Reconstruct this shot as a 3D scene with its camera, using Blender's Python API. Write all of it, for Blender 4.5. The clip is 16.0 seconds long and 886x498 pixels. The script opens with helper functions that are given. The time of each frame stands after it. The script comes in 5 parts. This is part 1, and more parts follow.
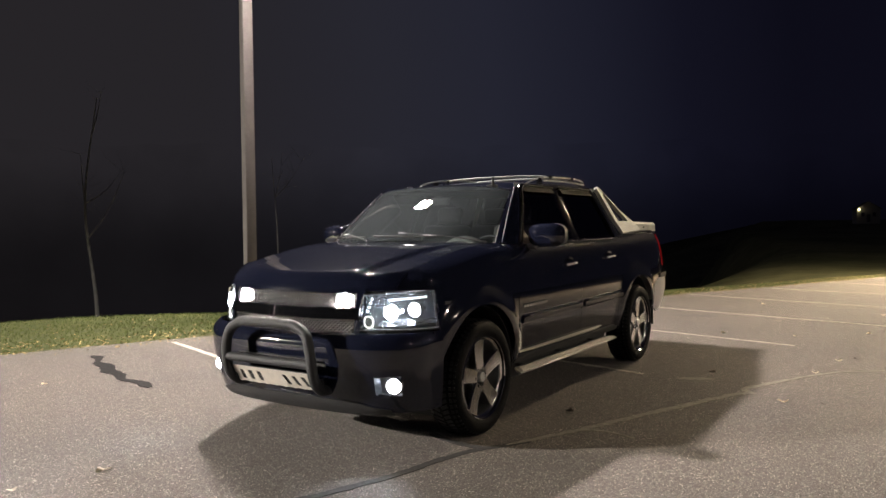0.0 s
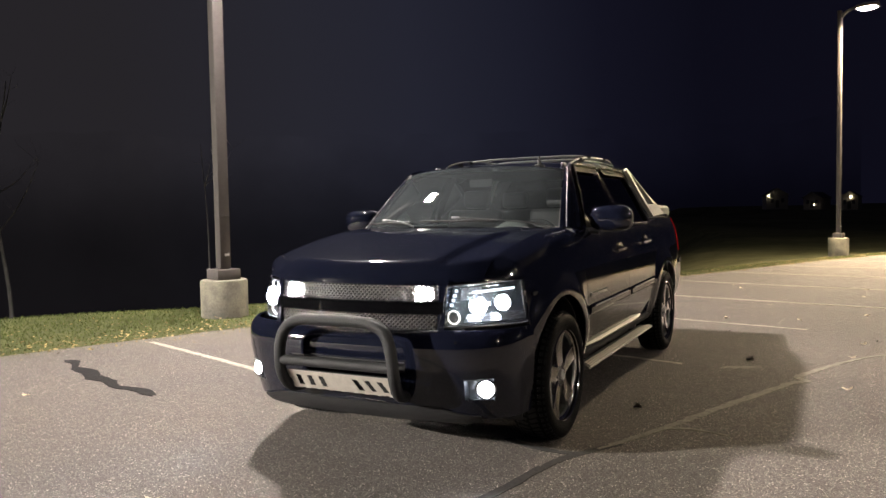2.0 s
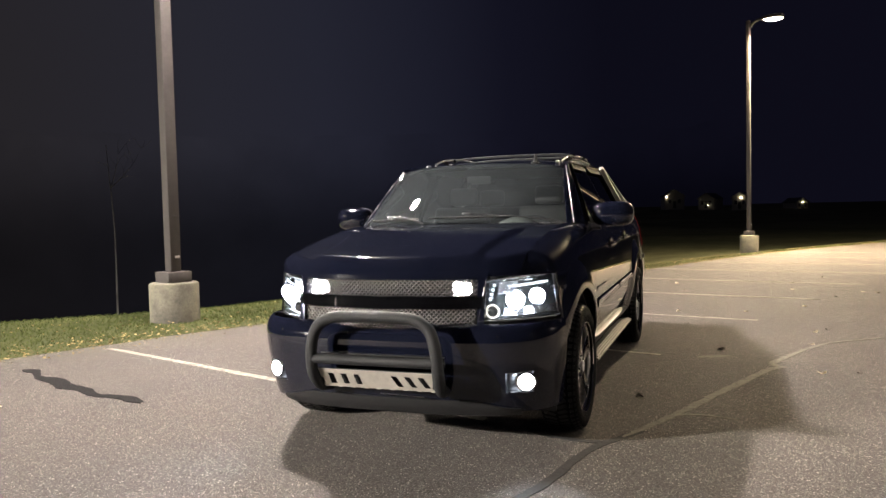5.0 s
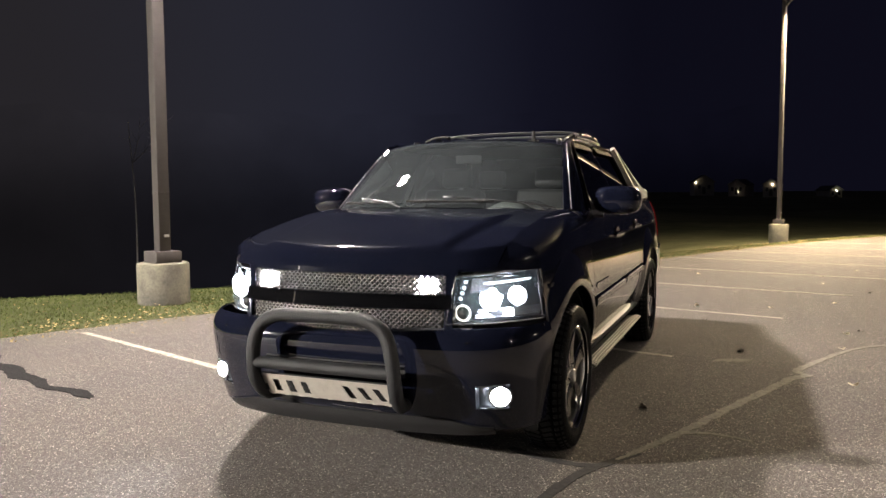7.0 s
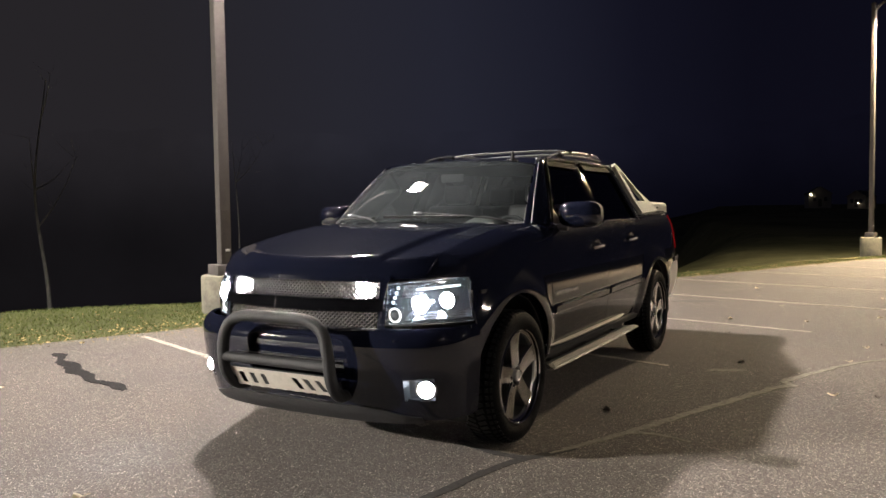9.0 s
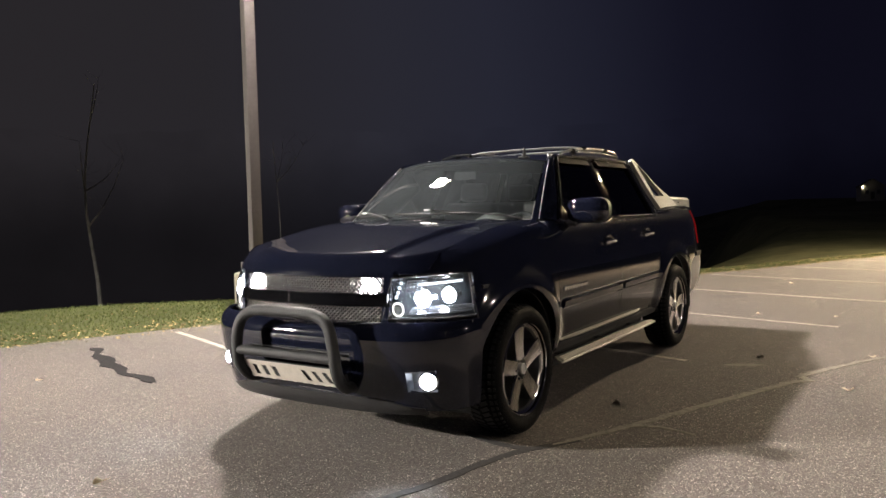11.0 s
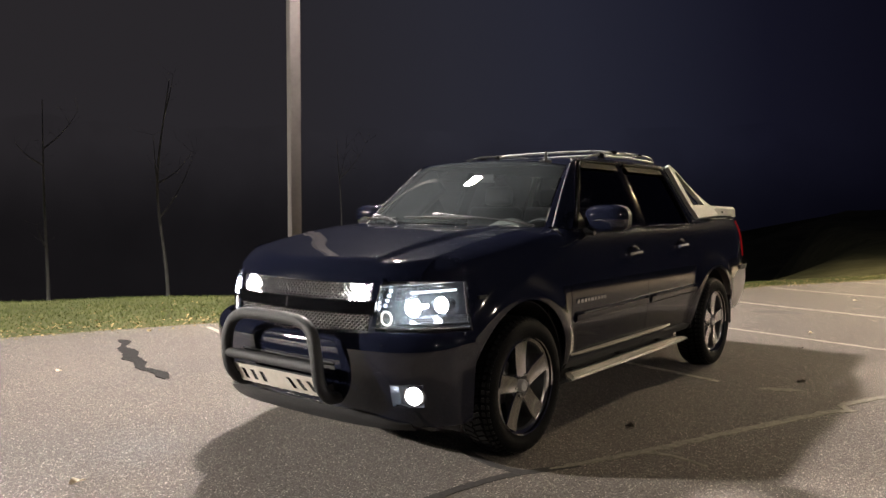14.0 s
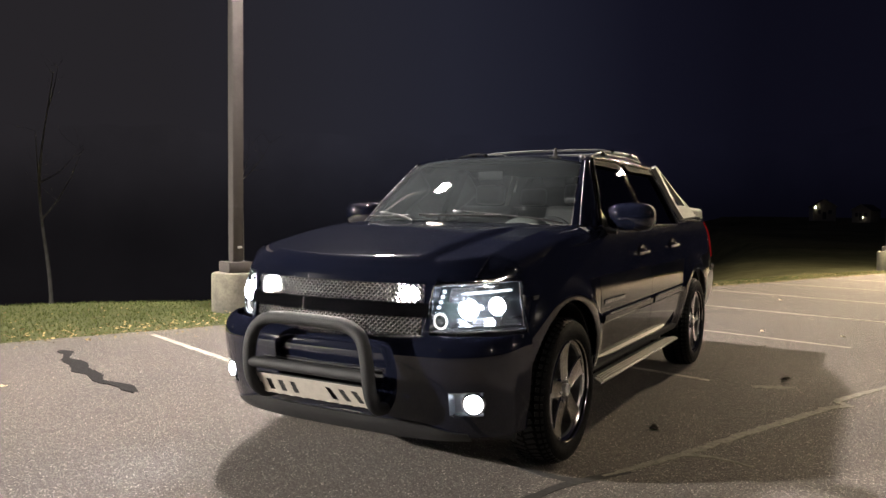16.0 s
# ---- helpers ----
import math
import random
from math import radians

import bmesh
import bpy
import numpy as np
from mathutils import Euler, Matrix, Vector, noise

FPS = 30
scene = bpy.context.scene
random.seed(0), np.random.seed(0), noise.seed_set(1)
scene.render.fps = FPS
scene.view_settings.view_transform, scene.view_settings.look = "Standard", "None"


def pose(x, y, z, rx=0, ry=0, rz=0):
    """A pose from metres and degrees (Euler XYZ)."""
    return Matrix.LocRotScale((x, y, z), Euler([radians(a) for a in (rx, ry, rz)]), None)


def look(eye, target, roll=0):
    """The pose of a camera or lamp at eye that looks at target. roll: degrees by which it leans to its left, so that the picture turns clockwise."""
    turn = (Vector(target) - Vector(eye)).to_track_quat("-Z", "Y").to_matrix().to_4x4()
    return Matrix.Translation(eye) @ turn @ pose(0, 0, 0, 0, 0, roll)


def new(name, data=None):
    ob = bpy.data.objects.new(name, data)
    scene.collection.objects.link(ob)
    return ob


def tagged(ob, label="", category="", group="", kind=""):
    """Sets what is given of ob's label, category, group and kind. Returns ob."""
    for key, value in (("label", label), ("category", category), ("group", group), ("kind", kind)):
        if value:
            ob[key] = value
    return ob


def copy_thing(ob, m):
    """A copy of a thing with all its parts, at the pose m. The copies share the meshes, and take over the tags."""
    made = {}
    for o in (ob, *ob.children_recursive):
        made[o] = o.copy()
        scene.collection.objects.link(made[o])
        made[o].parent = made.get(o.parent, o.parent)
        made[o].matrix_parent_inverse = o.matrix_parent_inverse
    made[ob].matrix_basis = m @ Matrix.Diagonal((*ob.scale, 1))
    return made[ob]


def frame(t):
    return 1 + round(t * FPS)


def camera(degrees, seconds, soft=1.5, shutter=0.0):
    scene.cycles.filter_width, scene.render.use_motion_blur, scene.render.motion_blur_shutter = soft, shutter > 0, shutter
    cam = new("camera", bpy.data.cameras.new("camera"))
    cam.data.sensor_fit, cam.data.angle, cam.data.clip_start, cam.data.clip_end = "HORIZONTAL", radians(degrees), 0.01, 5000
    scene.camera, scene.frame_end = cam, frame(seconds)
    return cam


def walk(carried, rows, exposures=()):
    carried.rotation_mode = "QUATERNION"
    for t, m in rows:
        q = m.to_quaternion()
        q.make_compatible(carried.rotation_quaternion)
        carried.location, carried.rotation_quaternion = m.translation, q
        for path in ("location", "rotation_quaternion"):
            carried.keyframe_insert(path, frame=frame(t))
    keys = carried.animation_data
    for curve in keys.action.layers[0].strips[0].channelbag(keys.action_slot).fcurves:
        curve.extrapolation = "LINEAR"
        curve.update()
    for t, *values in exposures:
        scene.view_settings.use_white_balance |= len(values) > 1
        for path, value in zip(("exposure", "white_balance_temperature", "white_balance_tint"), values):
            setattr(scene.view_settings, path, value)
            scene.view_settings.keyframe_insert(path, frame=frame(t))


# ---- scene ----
cam = camera(60.8, 16.0)
PATH = [
    (0, (3.617, -4.528, 1.474), (2.525, -2.853, 1.408), -0.6),
    (0.5, (3.391, -4.531, 1.469), (2.317, -2.846, 1.398), -0.7),
    (1, (3.118, -4.501, 1.433), (2.079, -2.793, 1.356), -0.8),
    (1.5, (2.817, -4.455, 1.448), (1.828, -2.719, 1.359), -0.9),
    (2, (2.491, -4.542, 1.447), (1.574, -2.767, 1.349), -1.1),
    (2.5, (2.24, -4.584, 1.436), (1.39, -2.777, 1.323), -1.3),
    (3, (2.013, -4.639, 1.445), (1.229, -2.803, 1.331), -1.3),
    (3.5, (1.831, -4.802, 1.437), (1.097, -2.945, 1.332), -1.7),
    (4, (1.787, -4.845, 1.428), (1.086, -2.974, 1.331), -1.4),
    (4.5, (1.772, -4.857, 1.416), (1.088, -2.98, 1.324), -1.2),
    (4.7, (1.805, -4.87, 1.421), (1.116, -2.994, 1.327), -1.3),
    (7, (1.885, -4.139, 1.429), (1.128, -2.294, 1.282), -0.3),
    (7.5, (2.061, -3.99, 1.43), (1.245, -2.172, 1.264), 0.0),
    (8, (2.371, -3.956, 1.434), (1.474, -2.174, 1.291), 0.1),
    (8.5, (2.664, -4.099, 1.429), (1.703, -2.349, 1.31), -0.3),
    (10.8, (3.158, -4.255, 1.418), (2.077, -2.575, 1.32), -1.5),
    (11, (3.136, -4.165, 1.421), (2.041, -2.495, 1.312), -1.4),
    (11.5, (3.13, -3.969, 1.435), (2.008, -2.318, 1.309), -1.4),
    (12, (3.299, -3.772, 1.426), (2.115, -2.167, 1.282), -0.9),
    (12.5, (3.364, -3.686, 1.432), (2.129, -2.121, 1.282), -0.1),
    (13, (3.389, -3.696, 1.438), (2.135, -2.144, 1.3), 0.1),
    (13.5, (3.379, -3.703, 1.443), (2.129, -2.147, 1.321), 0.3),
    (14, (3.317, -3.744, 1.443), (2.083, -2.175, 1.336), 0.2),
    (14.5, (3.11, -3.85, 1.44), (1.901, -2.259, 1.346), 0.1),
    (15, (2.893, -3.875, 1.42), (1.722, -2.255, 1.34), -0.2),
    (15.5, (2.677, -3.861, 1.42), (1.582, -2.189, 1.336), 0.1),
    (16, (2.484, -3.992, 1.39), (1.48, -2.265, 1.296), 0.6),
]
walk(cam, [(t, look(eye, target, roll)) for t, eye, target, roll in PATH],
     [(0, 0.0), (9.5, 0.0), (11.0, 0.12), (12.0, 0.18), (13.5, 0.18), (15.0, 0.0), (16, 0.0)])

# ---- night sky, lamps ----
VERGE = math.atan(0.37)          # the lot's edge leans this much from +y
LOT_IN = Vector((math.cos(VERGE), -math.sin(VERGE), 0))      # from the verge into the lot
ALONG = Vector((math.sin(VERGE), math.cos(VERGE), 0))        # along the verge
EDGE0 = Vector((-5.08, 0.0, 0))  # a point of the edge


def lot_z(y):
    return -0.007 * max(0.0, min(y, 45.0) - 3.0)


world = bpy.data.worlds.new("night_sky")
scene.world = world
world.use_nodes = True
wn = world.node_tree
wn.nodes.clear()
w_out = wn.nodes.new("ShaderNodeOutputWorld")
w_bg = wn.nodes.new("ShaderNodeBackground")
w_tc = wn.nodes.new("ShaderNodeTexCoord")
w_sep = wn.nodes.new("ShaderNodeSeparateXYZ")
w_ramp = wn.nodes.new("ShaderNodeValToRGB")              # brighter to one side, tuned to stand in for lens veil
GLOW = ((0.02, (0.0200, 0.0176, 0.0196)), (0.12, (0.0192, 0.0174, 0.0206)), (0.20, (0.0196, 0.0194, 0.0278)), (0.26, (0.0170, 0.0176, 0.0288)), (0.32, (0.0112, 0.0117, 0.0216)), (0.37, (0.0062, 0.0062, 0.0134)), (0.43, (0.0039, 0.0038, 0.0087)), (0.60, (0.0040, 0.0038, 0.0088)), (0.98, (0.006, 0.0055, 0.007)))
for at, tone in GLOW:
    el = w_ramp.color_ramp.elements.new(at)
    el.color = (*tone, 1)
w_ramp.color_ramp.elements.remove(w_ramp.color_ramp.elements[0])
w_ramp.color_ramp.elements.remove(w_ramp.color_ramp.elements[-1])
w_map = wn.nodes.new("ShaderNodeMath")
w_map.operation = "MULTIPLY_ADD"
w_map.inputs[1].default_value = 0.5
w_map.inputs[2].default_value = 0.5
wn.links.new(w_tc.outputs["Generated"], w_sep.inputs[0])
wn.links.new(w_sep.outputs["X"], w_map.inputs[0])
wn.links.new(w_map.outputs[0], w_ramp.inputs[0])
wn.links.new(w_ramp.outputs[0], w_bg.inputs["Color"])
w_bg.inputs["Strength"].default_value = 1.0
wn.links.new(w_bg.outputs[0], w_out.inputs["Surface"])

# x, y, heading into the lot, watts, colour, the head's height over the footing, and its middle from the pole
POSTS = [
    (-5.42, 3.77, LOT_IN, 2800, (1.0, 0.89, 0.82), 7.56, 1.30),
    (2.66, 22.3, LOT_IN, 6600, (1.0, 0.79, 0.52), 7.68, 0.78),
    # out of view; a strong light set from the second shadow's edge
    (-19.5, -17.3, LOT_IN, 66000, (1.0, 0.92, 0.83), 7.68, 0.78),
    # two unseen posts at guessed spots, added to fill the truck's left side
    (19.0, -6.0, -LOT_IN, 800, (1.0, 0.87, 0.72), 7.68, 0.78),
    (26.5, 13.0, -LOT_IN, 5000, (1.0, 0.86, 0.70), 7.68, 0.78),
]
for px, py, way, watts, tone, high, reach in POSTS:
    data = bpy.data.lights.new("lamp_light", "AREA")
    data.shape, data.size, data.size_y = "RECTANGLE", 0.42, 0.30
    data.energy, data.color = watts, tone
    ob = new("lamp_light", data)
    at = Vector((px, py, lot_z(py) - 0.1 + high - 0.165)) + way * reach
    ob.matrix_world = look(at, at + Vector((0, 0, -1)) + way * (0.70 if reach > 1 else 0.42 if py > 20 else 0.11 if px < -10 else 0.25)) @ pose(0, 0, 0)


def car_lamp(kind, at, way, watts, tone, degrees=120, size=0.04):
    data = bpy.data.lights.new(kind, "SPOT")
    data.energy, data.color, data.shadow_soft_size = watts, tone, size
    data.spot_size, data.spot_blend = radians(degrees), 0.7
    ob = new(kind, data)
    ob.matrix_world = look(at, Vector(at) + Vector(way))
    return ob


COOL = (0.86, 0.92, 1.0)
for s in (1, -1):
    car_lamp("headlamp_light", (s * 0.74, -0.80, 0.91), (s * 0.10, -1, -0.12), 160, COOL, 72)
    car_lamp("pod_light", (s * 0.455, -0.945, 0.99), (0, -1, -0.04), 14, (1.0, 0.97, 0.88), 80)
    car_lamp("fog_lamp_light", (s * 0.79, -0.86, 0.46), (s * 0.42, -1, -0.70), 30, COOL, 66)
scene.view_settings.exposure = 0.0


# ---- materials ----
def mat(name, color, rough=0.5, metal=0.0, coat=0.0, grain=0.0, grain_scale=40.0, bump=0.0, bump_scale=200.0,
        spec=0.5, rough_vary=0.0, second=None, second_scale=3.0, emit=0.0, emit_color=None, island=0.0, rnd=0.0):
    m = bpy.data.materials.new(name)
    m.use_nodes = True
    nt = m.node_tree
    b = nt.nodes["Principled BSDF"]
    b.inputs["Roughness"].default_value = rough
    b.inputs["Metallic"].default_value = metal
    b.inputs["Coat Weight"].default_value = coat
    b.inputs["Coat Roughness"].default_value = 0.05
    b.inputs["Specular IOR Level"].default_value = spec
    tc = nt.nodes.new("ShaderNodeTexCoord")

    def tex(scale, detail=4.0, rough_=0.6):
        n = nt.nodes.new("ShaderNodeTexNoise")
        n.inputs["Scale"].default_value = scale
        n.inputs["Detail"].default_value = detail
        n.inputs["Roughness"].default_value = rough_
        nt.links.new(tc.outputs["Object"], n.inputs["Vector"])
        return n

    col = None
    rgb = nt.nodes.new("ShaderNodeRGB")
    rgb.outputs[0].default_value = (*color, 1)
    col = rgb.outputs[0]
    if second:
        n = tex(second_scale)
        r = nt.nodes.new("ShaderNodeMapRange")
        r.inputs[1].default_value, r.inputs[2].default_value = 0.38, 0.66
        nt.links.new(n.outputs["Fac"], r.inputs[0])
        mx = nt.nodes.new("ShaderNodeMix")
        mx.data_type = "RGBA"
        nt.links.new(r.outputs[0], mx.inputs[0])
        nt.links.new(col, mx.inputs[6])
        mx.inputs[7].default_value = (*second, 1)
        col = mx.outputs[2]
    if grain:
        n = tex(grain_scale, 3.0, 0.7)
        r = nt.nodes.new("ShaderNodeMapRange")
        r.inputs[1].default_value, r.inputs[2].default_value = 0.25, 0.75
        r.inputs[3].default_value, r.inputs[4].default_value = 1 - grain, 1 + grain
        nt.links.new(n.outputs["Fac"], r.inputs[0])
        hs = nt.nodes.new("ShaderNodeHueSaturation")
        nt.links.new(r.outputs[0], hs.inputs["Value"])
        nt.links.new(col, hs.inputs["Color"])
        col = hs.outputs[0]
    if island or rnd:
        g = nt.nodes.new("ShaderNodeNewGeometry") if island else nt.nodes.new("ShaderNodeObjectInfo")
        r = nt.nodes.new("ShaderNodeMapRange")
        a = island or rnd
        r.inputs[3].default_value, r.inputs[4].default_value = 1 - a, 1 + a
        nt.links.new(g.outputs["Random Per Island" if island else "Random"], r.inputs[0])
        hs = nt.nodes.new("ShaderNodeHueSaturation")
        nt.links.new(r.outputs[0], hs.inputs["Value"])
        nt.links.new(col, hs.inputs["Color"])
        col = hs.outputs[0]
    nt.links.new(col, b.inputs["Base Color"])
    if rough_vary:
        n = tex(6.0)
        r = nt.nodes.new("ShaderNodeMapRange")
        r.inputs[3].default_value, r.inputs[4].default_value = max(0.02, rough - rough_vary), rough + rough_vary
        nt.links.new(n.outputs["Fac"], r.inputs[0])
        nt.links.new(r.outputs[0], b.inputs["Roughness"])
    if bump:
        n = tex(bump_scale, 3.0, 0.6)
        bp = nt.nodes.new("ShaderNodeBump")
        bp.inputs["Strength"].default_value = bump
        bp.inputs["Distance"].default_value = 0.01
        nt.links.new(n.outputs["Fac"], bp.inputs["Height"])
        nt.links.new(bp.outputs[0], b.inputs["Normal"])
    if emit:
        b.inputs["Emission Color"].default_value = (*(emit_color or color), 1)
        b.inputs["Emission Strength"].default_value = emit
    return m


def glass(name, tint, ior=1.5, rough=0.0, film=0.0, haze=False):
    """A thin pane: it lets light through, tinted, and mirrors by Fresnel."""
    m = bpy.data.materials.new(name)
    m.use_nodes = True
    nt = m.node_tree
    nt.nodes.clear()
    out = nt.nodes.new("ShaderNodeOutputMaterial")
    mix = nt.nodes.new("ShaderNodeMixShader")
    fr = nt.nodes.new("ShaderNodeFresnel")
    fr.inputs["IOR"].default_value = ior
    tr = nt.nodes.new("ShaderNodeBsdfTransparent")
    tr.inputs["Color"].default_value = (*tint, 1)
    gl = nt.nodes.new("ShaderNodeBsdfGlossy")
    gl.inputs["Roughness"].default_value = rough
    nt.links.new(fr.outputs[0], mix.inputs[0])
    clear = tr.outputs[0]
    if film:                                             # a thin film of dust, also haze that stands in for lamp glare
        df = nt.nodes.new("ShaderNodeBsdfTranslucent" if haze else "ShaderNodeBsdfDiffuse")
        df.inputs["Color"].default_value = (0.40, 0.46, 0.50, 1)
        no = nt.nodes.new("ShaderNodeTexNoise")
        no.inputs["Scale"].default_value, no.inputs["Detail"].default_value = 3.0, 6.0
        mr = nt.nodes.new("ShaderNodeMapRange")
        mr.inputs[1].default_value, mr.inputs[2].default_value = 0.3, 0.7
        mr.inputs[3].default_value, mr.inputs[4].default_value = film * 0.7, film * 1.3
        tc = nt.nodes.new("ShaderNodeTexCoord")
        nt.links.new(tc.outputs["Object"], no.inputs["Vector"])
        nt.links.new(no.outputs["Fac"], mr.inputs[0])
        dust_haze = nt.nodes.new("ShaderNodeMixShader")
        nt.links.new(mr.outputs[0], dust_haze.inputs[0])
        nt.links.new(clear, dust_haze.inputs[1])
        nt.links.new(df.outputs[0], dust_haze.inputs[2])
        clear = dust_haze.outputs[0]
    nt.links.new(clear, mix.inputs[1])
    nt.links.new(gl.outputs[0], mix.inputs[2])
    nt.links.new(mix.outputs[0], out.inputs["Surface"])
    return m


def asphalt_material():
    m = mat("asphalt", (0.131, 0.114, 0.101), 0.80, spec=0.24, grain=0.30, grain_scale=160, bump=0.9, bump_scale=170,
            second=(0.107, 0.096, 0.088), second_scale=0.45)
    nt = m.node_tree
    b = nt.nodes["Principled BSDF"]
    tc = next(n for n in nt.nodes if n.bl_idname == "ShaderNodeTexCoord")
    vo = nt.nodes.new("ShaderNodeTexVoronoi")            # pale and dark stones of the aggregate
    vo.inputs["Scale"].default_value = 170
    nt.links.new(tc.outputs["Object"], vo.inputs["Vector"])
    bw = nt.nodes.new("ShaderNodeSeparateColor")
    nt.links.new(vo.outputs["Color"], bw.inputs[0])
    r = nt.nodes.new("ShaderNodeValToRGB")               # most stones alike, a few dark, a few pale; the palest are painted glints
    r.color_ramp.elements[0].position, r.color_ramp.elements[0].color = 0.0, (0.065, 0.065, 0.065, 1)
    r.color_ramp.elements[1].position, r.color_ramp.elements[1].color = 1.0, (1.0, 1.0, 1.0, 1)
    for at, val in ((0.12, 0.12), (0.72, 0.18), (0.90, 0.30), (0.965, 0.36)):
        r.color_ramp.elements.new(at).color = (val, val, val, 1)
    nt.links.new(bw.outputs[0], r.inputs[0])
    k = nt.nodes.new("ShaderNodeMath")
    k.operation = "MULTIPLY"
    k.inputs[1].default_value = 5.1
    nt.links.new(r.outputs[0], k.inputs[0])
    hs = nt.nodes.new("ShaderNodeHueSaturation")
    old = b.inputs["Base Color"].links[0].from_socket
    nt.links.new(k.outputs[0], hs.inputs["Value"])
    nt.links.new(old, hs.inputs["Color"])
    nt.links.new(hs.outputs[0], b.inputs["Base Color"])
    gl = nt.nodes.new("ShaderNodeMapRange")              # some stones are smooth and glint
    gl.inputs[1].default_value, gl.inputs[2].default_value = 0.86, 0.97
    gl.inputs[3].default_value, gl.inputs[4].default_value = 0.82, 0.35
    nt.links.new(bw.outputs[1], gl.inputs[0])
    nt.links.new(gl.outputs[0], b.inputs["Roughness"])
    return m


ASPHALT = asphalt_material()
PAINT = mat("black_car_paint", (0.0040, 0.0050, 0.0118), 0.30, coat=1.0, spec=0.0025, second=(0.0058, 0.0068, 0.0138), second_scale=2.6)
PAINT.node_tree.nodes["Principled BSDF"].inputs["Coat IOR"].default_value = 1.57
BLACK_GLOSS = mat("black_gloss_trim", (0.003, 0.003, 0.0035), 0.045, rough_vary=0.02)
BLACK_PLASTIC = mat("black_textured_plastic", (0.012, 0.012, 0.0125), 0.55, grain=0.2, bump=0.25, bump_scale=500, rough_vary=0.1)
DAM_PLASTIC = mat("grey_worn_plastic", (0.0095, 0.0095, 0.0105), 0.5, spec=0.4, grain=0.25, bump=0.15, bump_scale=300, second=(0.010, 0.010, 0.011), second_scale=5)
BAR_COAT = mat("black_powder_coat", (0.014, 0.0145, 0.016), 0.55, spec=0.28, grain=0.2, grain_scale=200, bump=0.3, bump_scale=700, rough_vary=0.08)
CLADDING = mat("weathered_grey_cladding", (0.29, 0.29, 0.275), 0.6, grain=0.10, grain_scale=30, bump=0.2, bump_scale=600, second=(0.24, 0.24, 0.225), second_scale=4)
SILVER = mat("silver_satin_paint", (0.42, 0.41, 0.40), 0.38, metal=0.5, grain=0.08, rough_vary=0.08)
PLATE = mat("brushed_aluminium", (0.62, 0.58, 0.52), 0.42, metal=0.65, grain=0.10, grain_scale=25, rough_vary=0.08)
STEP = mat("ribbed_step_aluminium", (0.60, 0.58, 0.51), 0.42, metal=0.4, grain=0.15, grain_scale=40, rough_vary=0.08)
LEDGE = mat("dull_ledge_aluminium", (0.20, 0.195, 0.165), 0.5, metal=0.3, grain=0.15, grain_scale=40)
CHROME = mat("chrome", (0.80, 0.80, 0.80), 0.06, metal=1.0, rough_vary=0.03)
POLISHED = mat("polished_alloy", (0.70, 0.69, 0.68), 0.075, metal=1.0, grain=0.06, rough_vary=0.05)
RIM_GREY = mat("dull_grey_alloy", (0.16, 0.16, 0.16), 0.30, metal=0.9, grain=0.1)
WIPER = mat("satin_black_metal", (0.06, 0.06, 0.062), 0.33, metal=0.3, grain=0.1)
RUBBER = mat("tyre_rubber", (0.0022, 0.0022, 0.0025), 0.7, spec=0.05, grain=0.3, bump=0.3, bump_scale=300, second=(0.0032, 0.0032, 0.0035), second_scale=8)
TREAD = mat("scuffed_tread_rubber", (0.003, 0.003, 0.0034), 0.40, spec=0.22, grain=0.3, grain_scale=80)
UNDER = mat("underbody_black", (0.010, 0.010, 0.010), 0.8, grain=0.3)
CABIN = mat("dark_cabin_trim", (0.055, 0.055, 0.058), 0.7, grain=0.2, bump=0.3, bump_scale=300)
LEATHER = mat("dark_seat_leather", (0.045, 0.043, 0.042), 0.5, grain=0.2, bump=0.3, bump_scale=150)
GLASS = glass("windscreen_glass", (0.30, 0.34, 0.35), 1.52, film=0.06)
TINTED = glass("dark_tinted_glass", (0.035, 0.036, 0.040), 1.52)
# the film on this lens is haze standing in for glare in the lamp
LENS = glass("clear_lamp_lens", (0.92, 0.93, 0.95), 1.45, film=0.10, haze=True)
RED_LENS = mat("red_lamp_lens", (0.36, 0.012, 0.012), 0.12, coat=1.0, grain=0.2, grain_scale=60, emit=0.10, emit_color=(0.8, 0.02, 0.02))
LED = mat("led_glow", (1, 1, 1), 0.3, emit=60.0, emit_color=(0.86, 0.92, 1.0))
LED_WARM = mat("led_pod_glow", (1, 1, 1), 0.3, emit=220.0, emit_color=(1.0, 0.97, 0.90))
HALO = mat("halo_ring_glow", (1, 1, 1), 0.3, emit=1.8, emit_color=(1.0, 0.90, 0.76))
STRIP = mat("led_strip_glow", (1, 1, 1), 0.3, emit=3.0, emit_color=(0.85, 0.93, 1.0))
CELL = mat("led_cell_glow", (1, 1, 1), 0.3, emit=1.6, emit_color=(0.85, 0.93, 1.0))
BUCKET = mat("lamp_bucket_chrome", (0.55, 0.56, 0.60), 0.25, metal=0.9, grain=0.1)
SMOKED = mat("smoked_lamp_chrome", (0.11, 0.113, 0.12), 0.28, metal=0.9, grain=0.1)
LAMP_GLOW = mat("street_lamp_glow", (1, 1, 1), 0.3, emit=70.0, emit_color=(1.0, 0.90, 0.74))
POLE = mat("brown_painted_steel", (0.068, 0.060, 0.057), 0.65, spec=0.25, grain=0.12, grain_scale=12, rough_vary=0.1, second=(0.058, 0.051, 0.049), second_scale=2.5)
CONCRETE = mat("weathered_concrete", (0.155, 0.142, 0.105), 0.9, grain=0.25, grain_scale=35, bump=0.5, bump_scale=60, second=(0.070, 0.065, 0.056), second_scale=2.4)
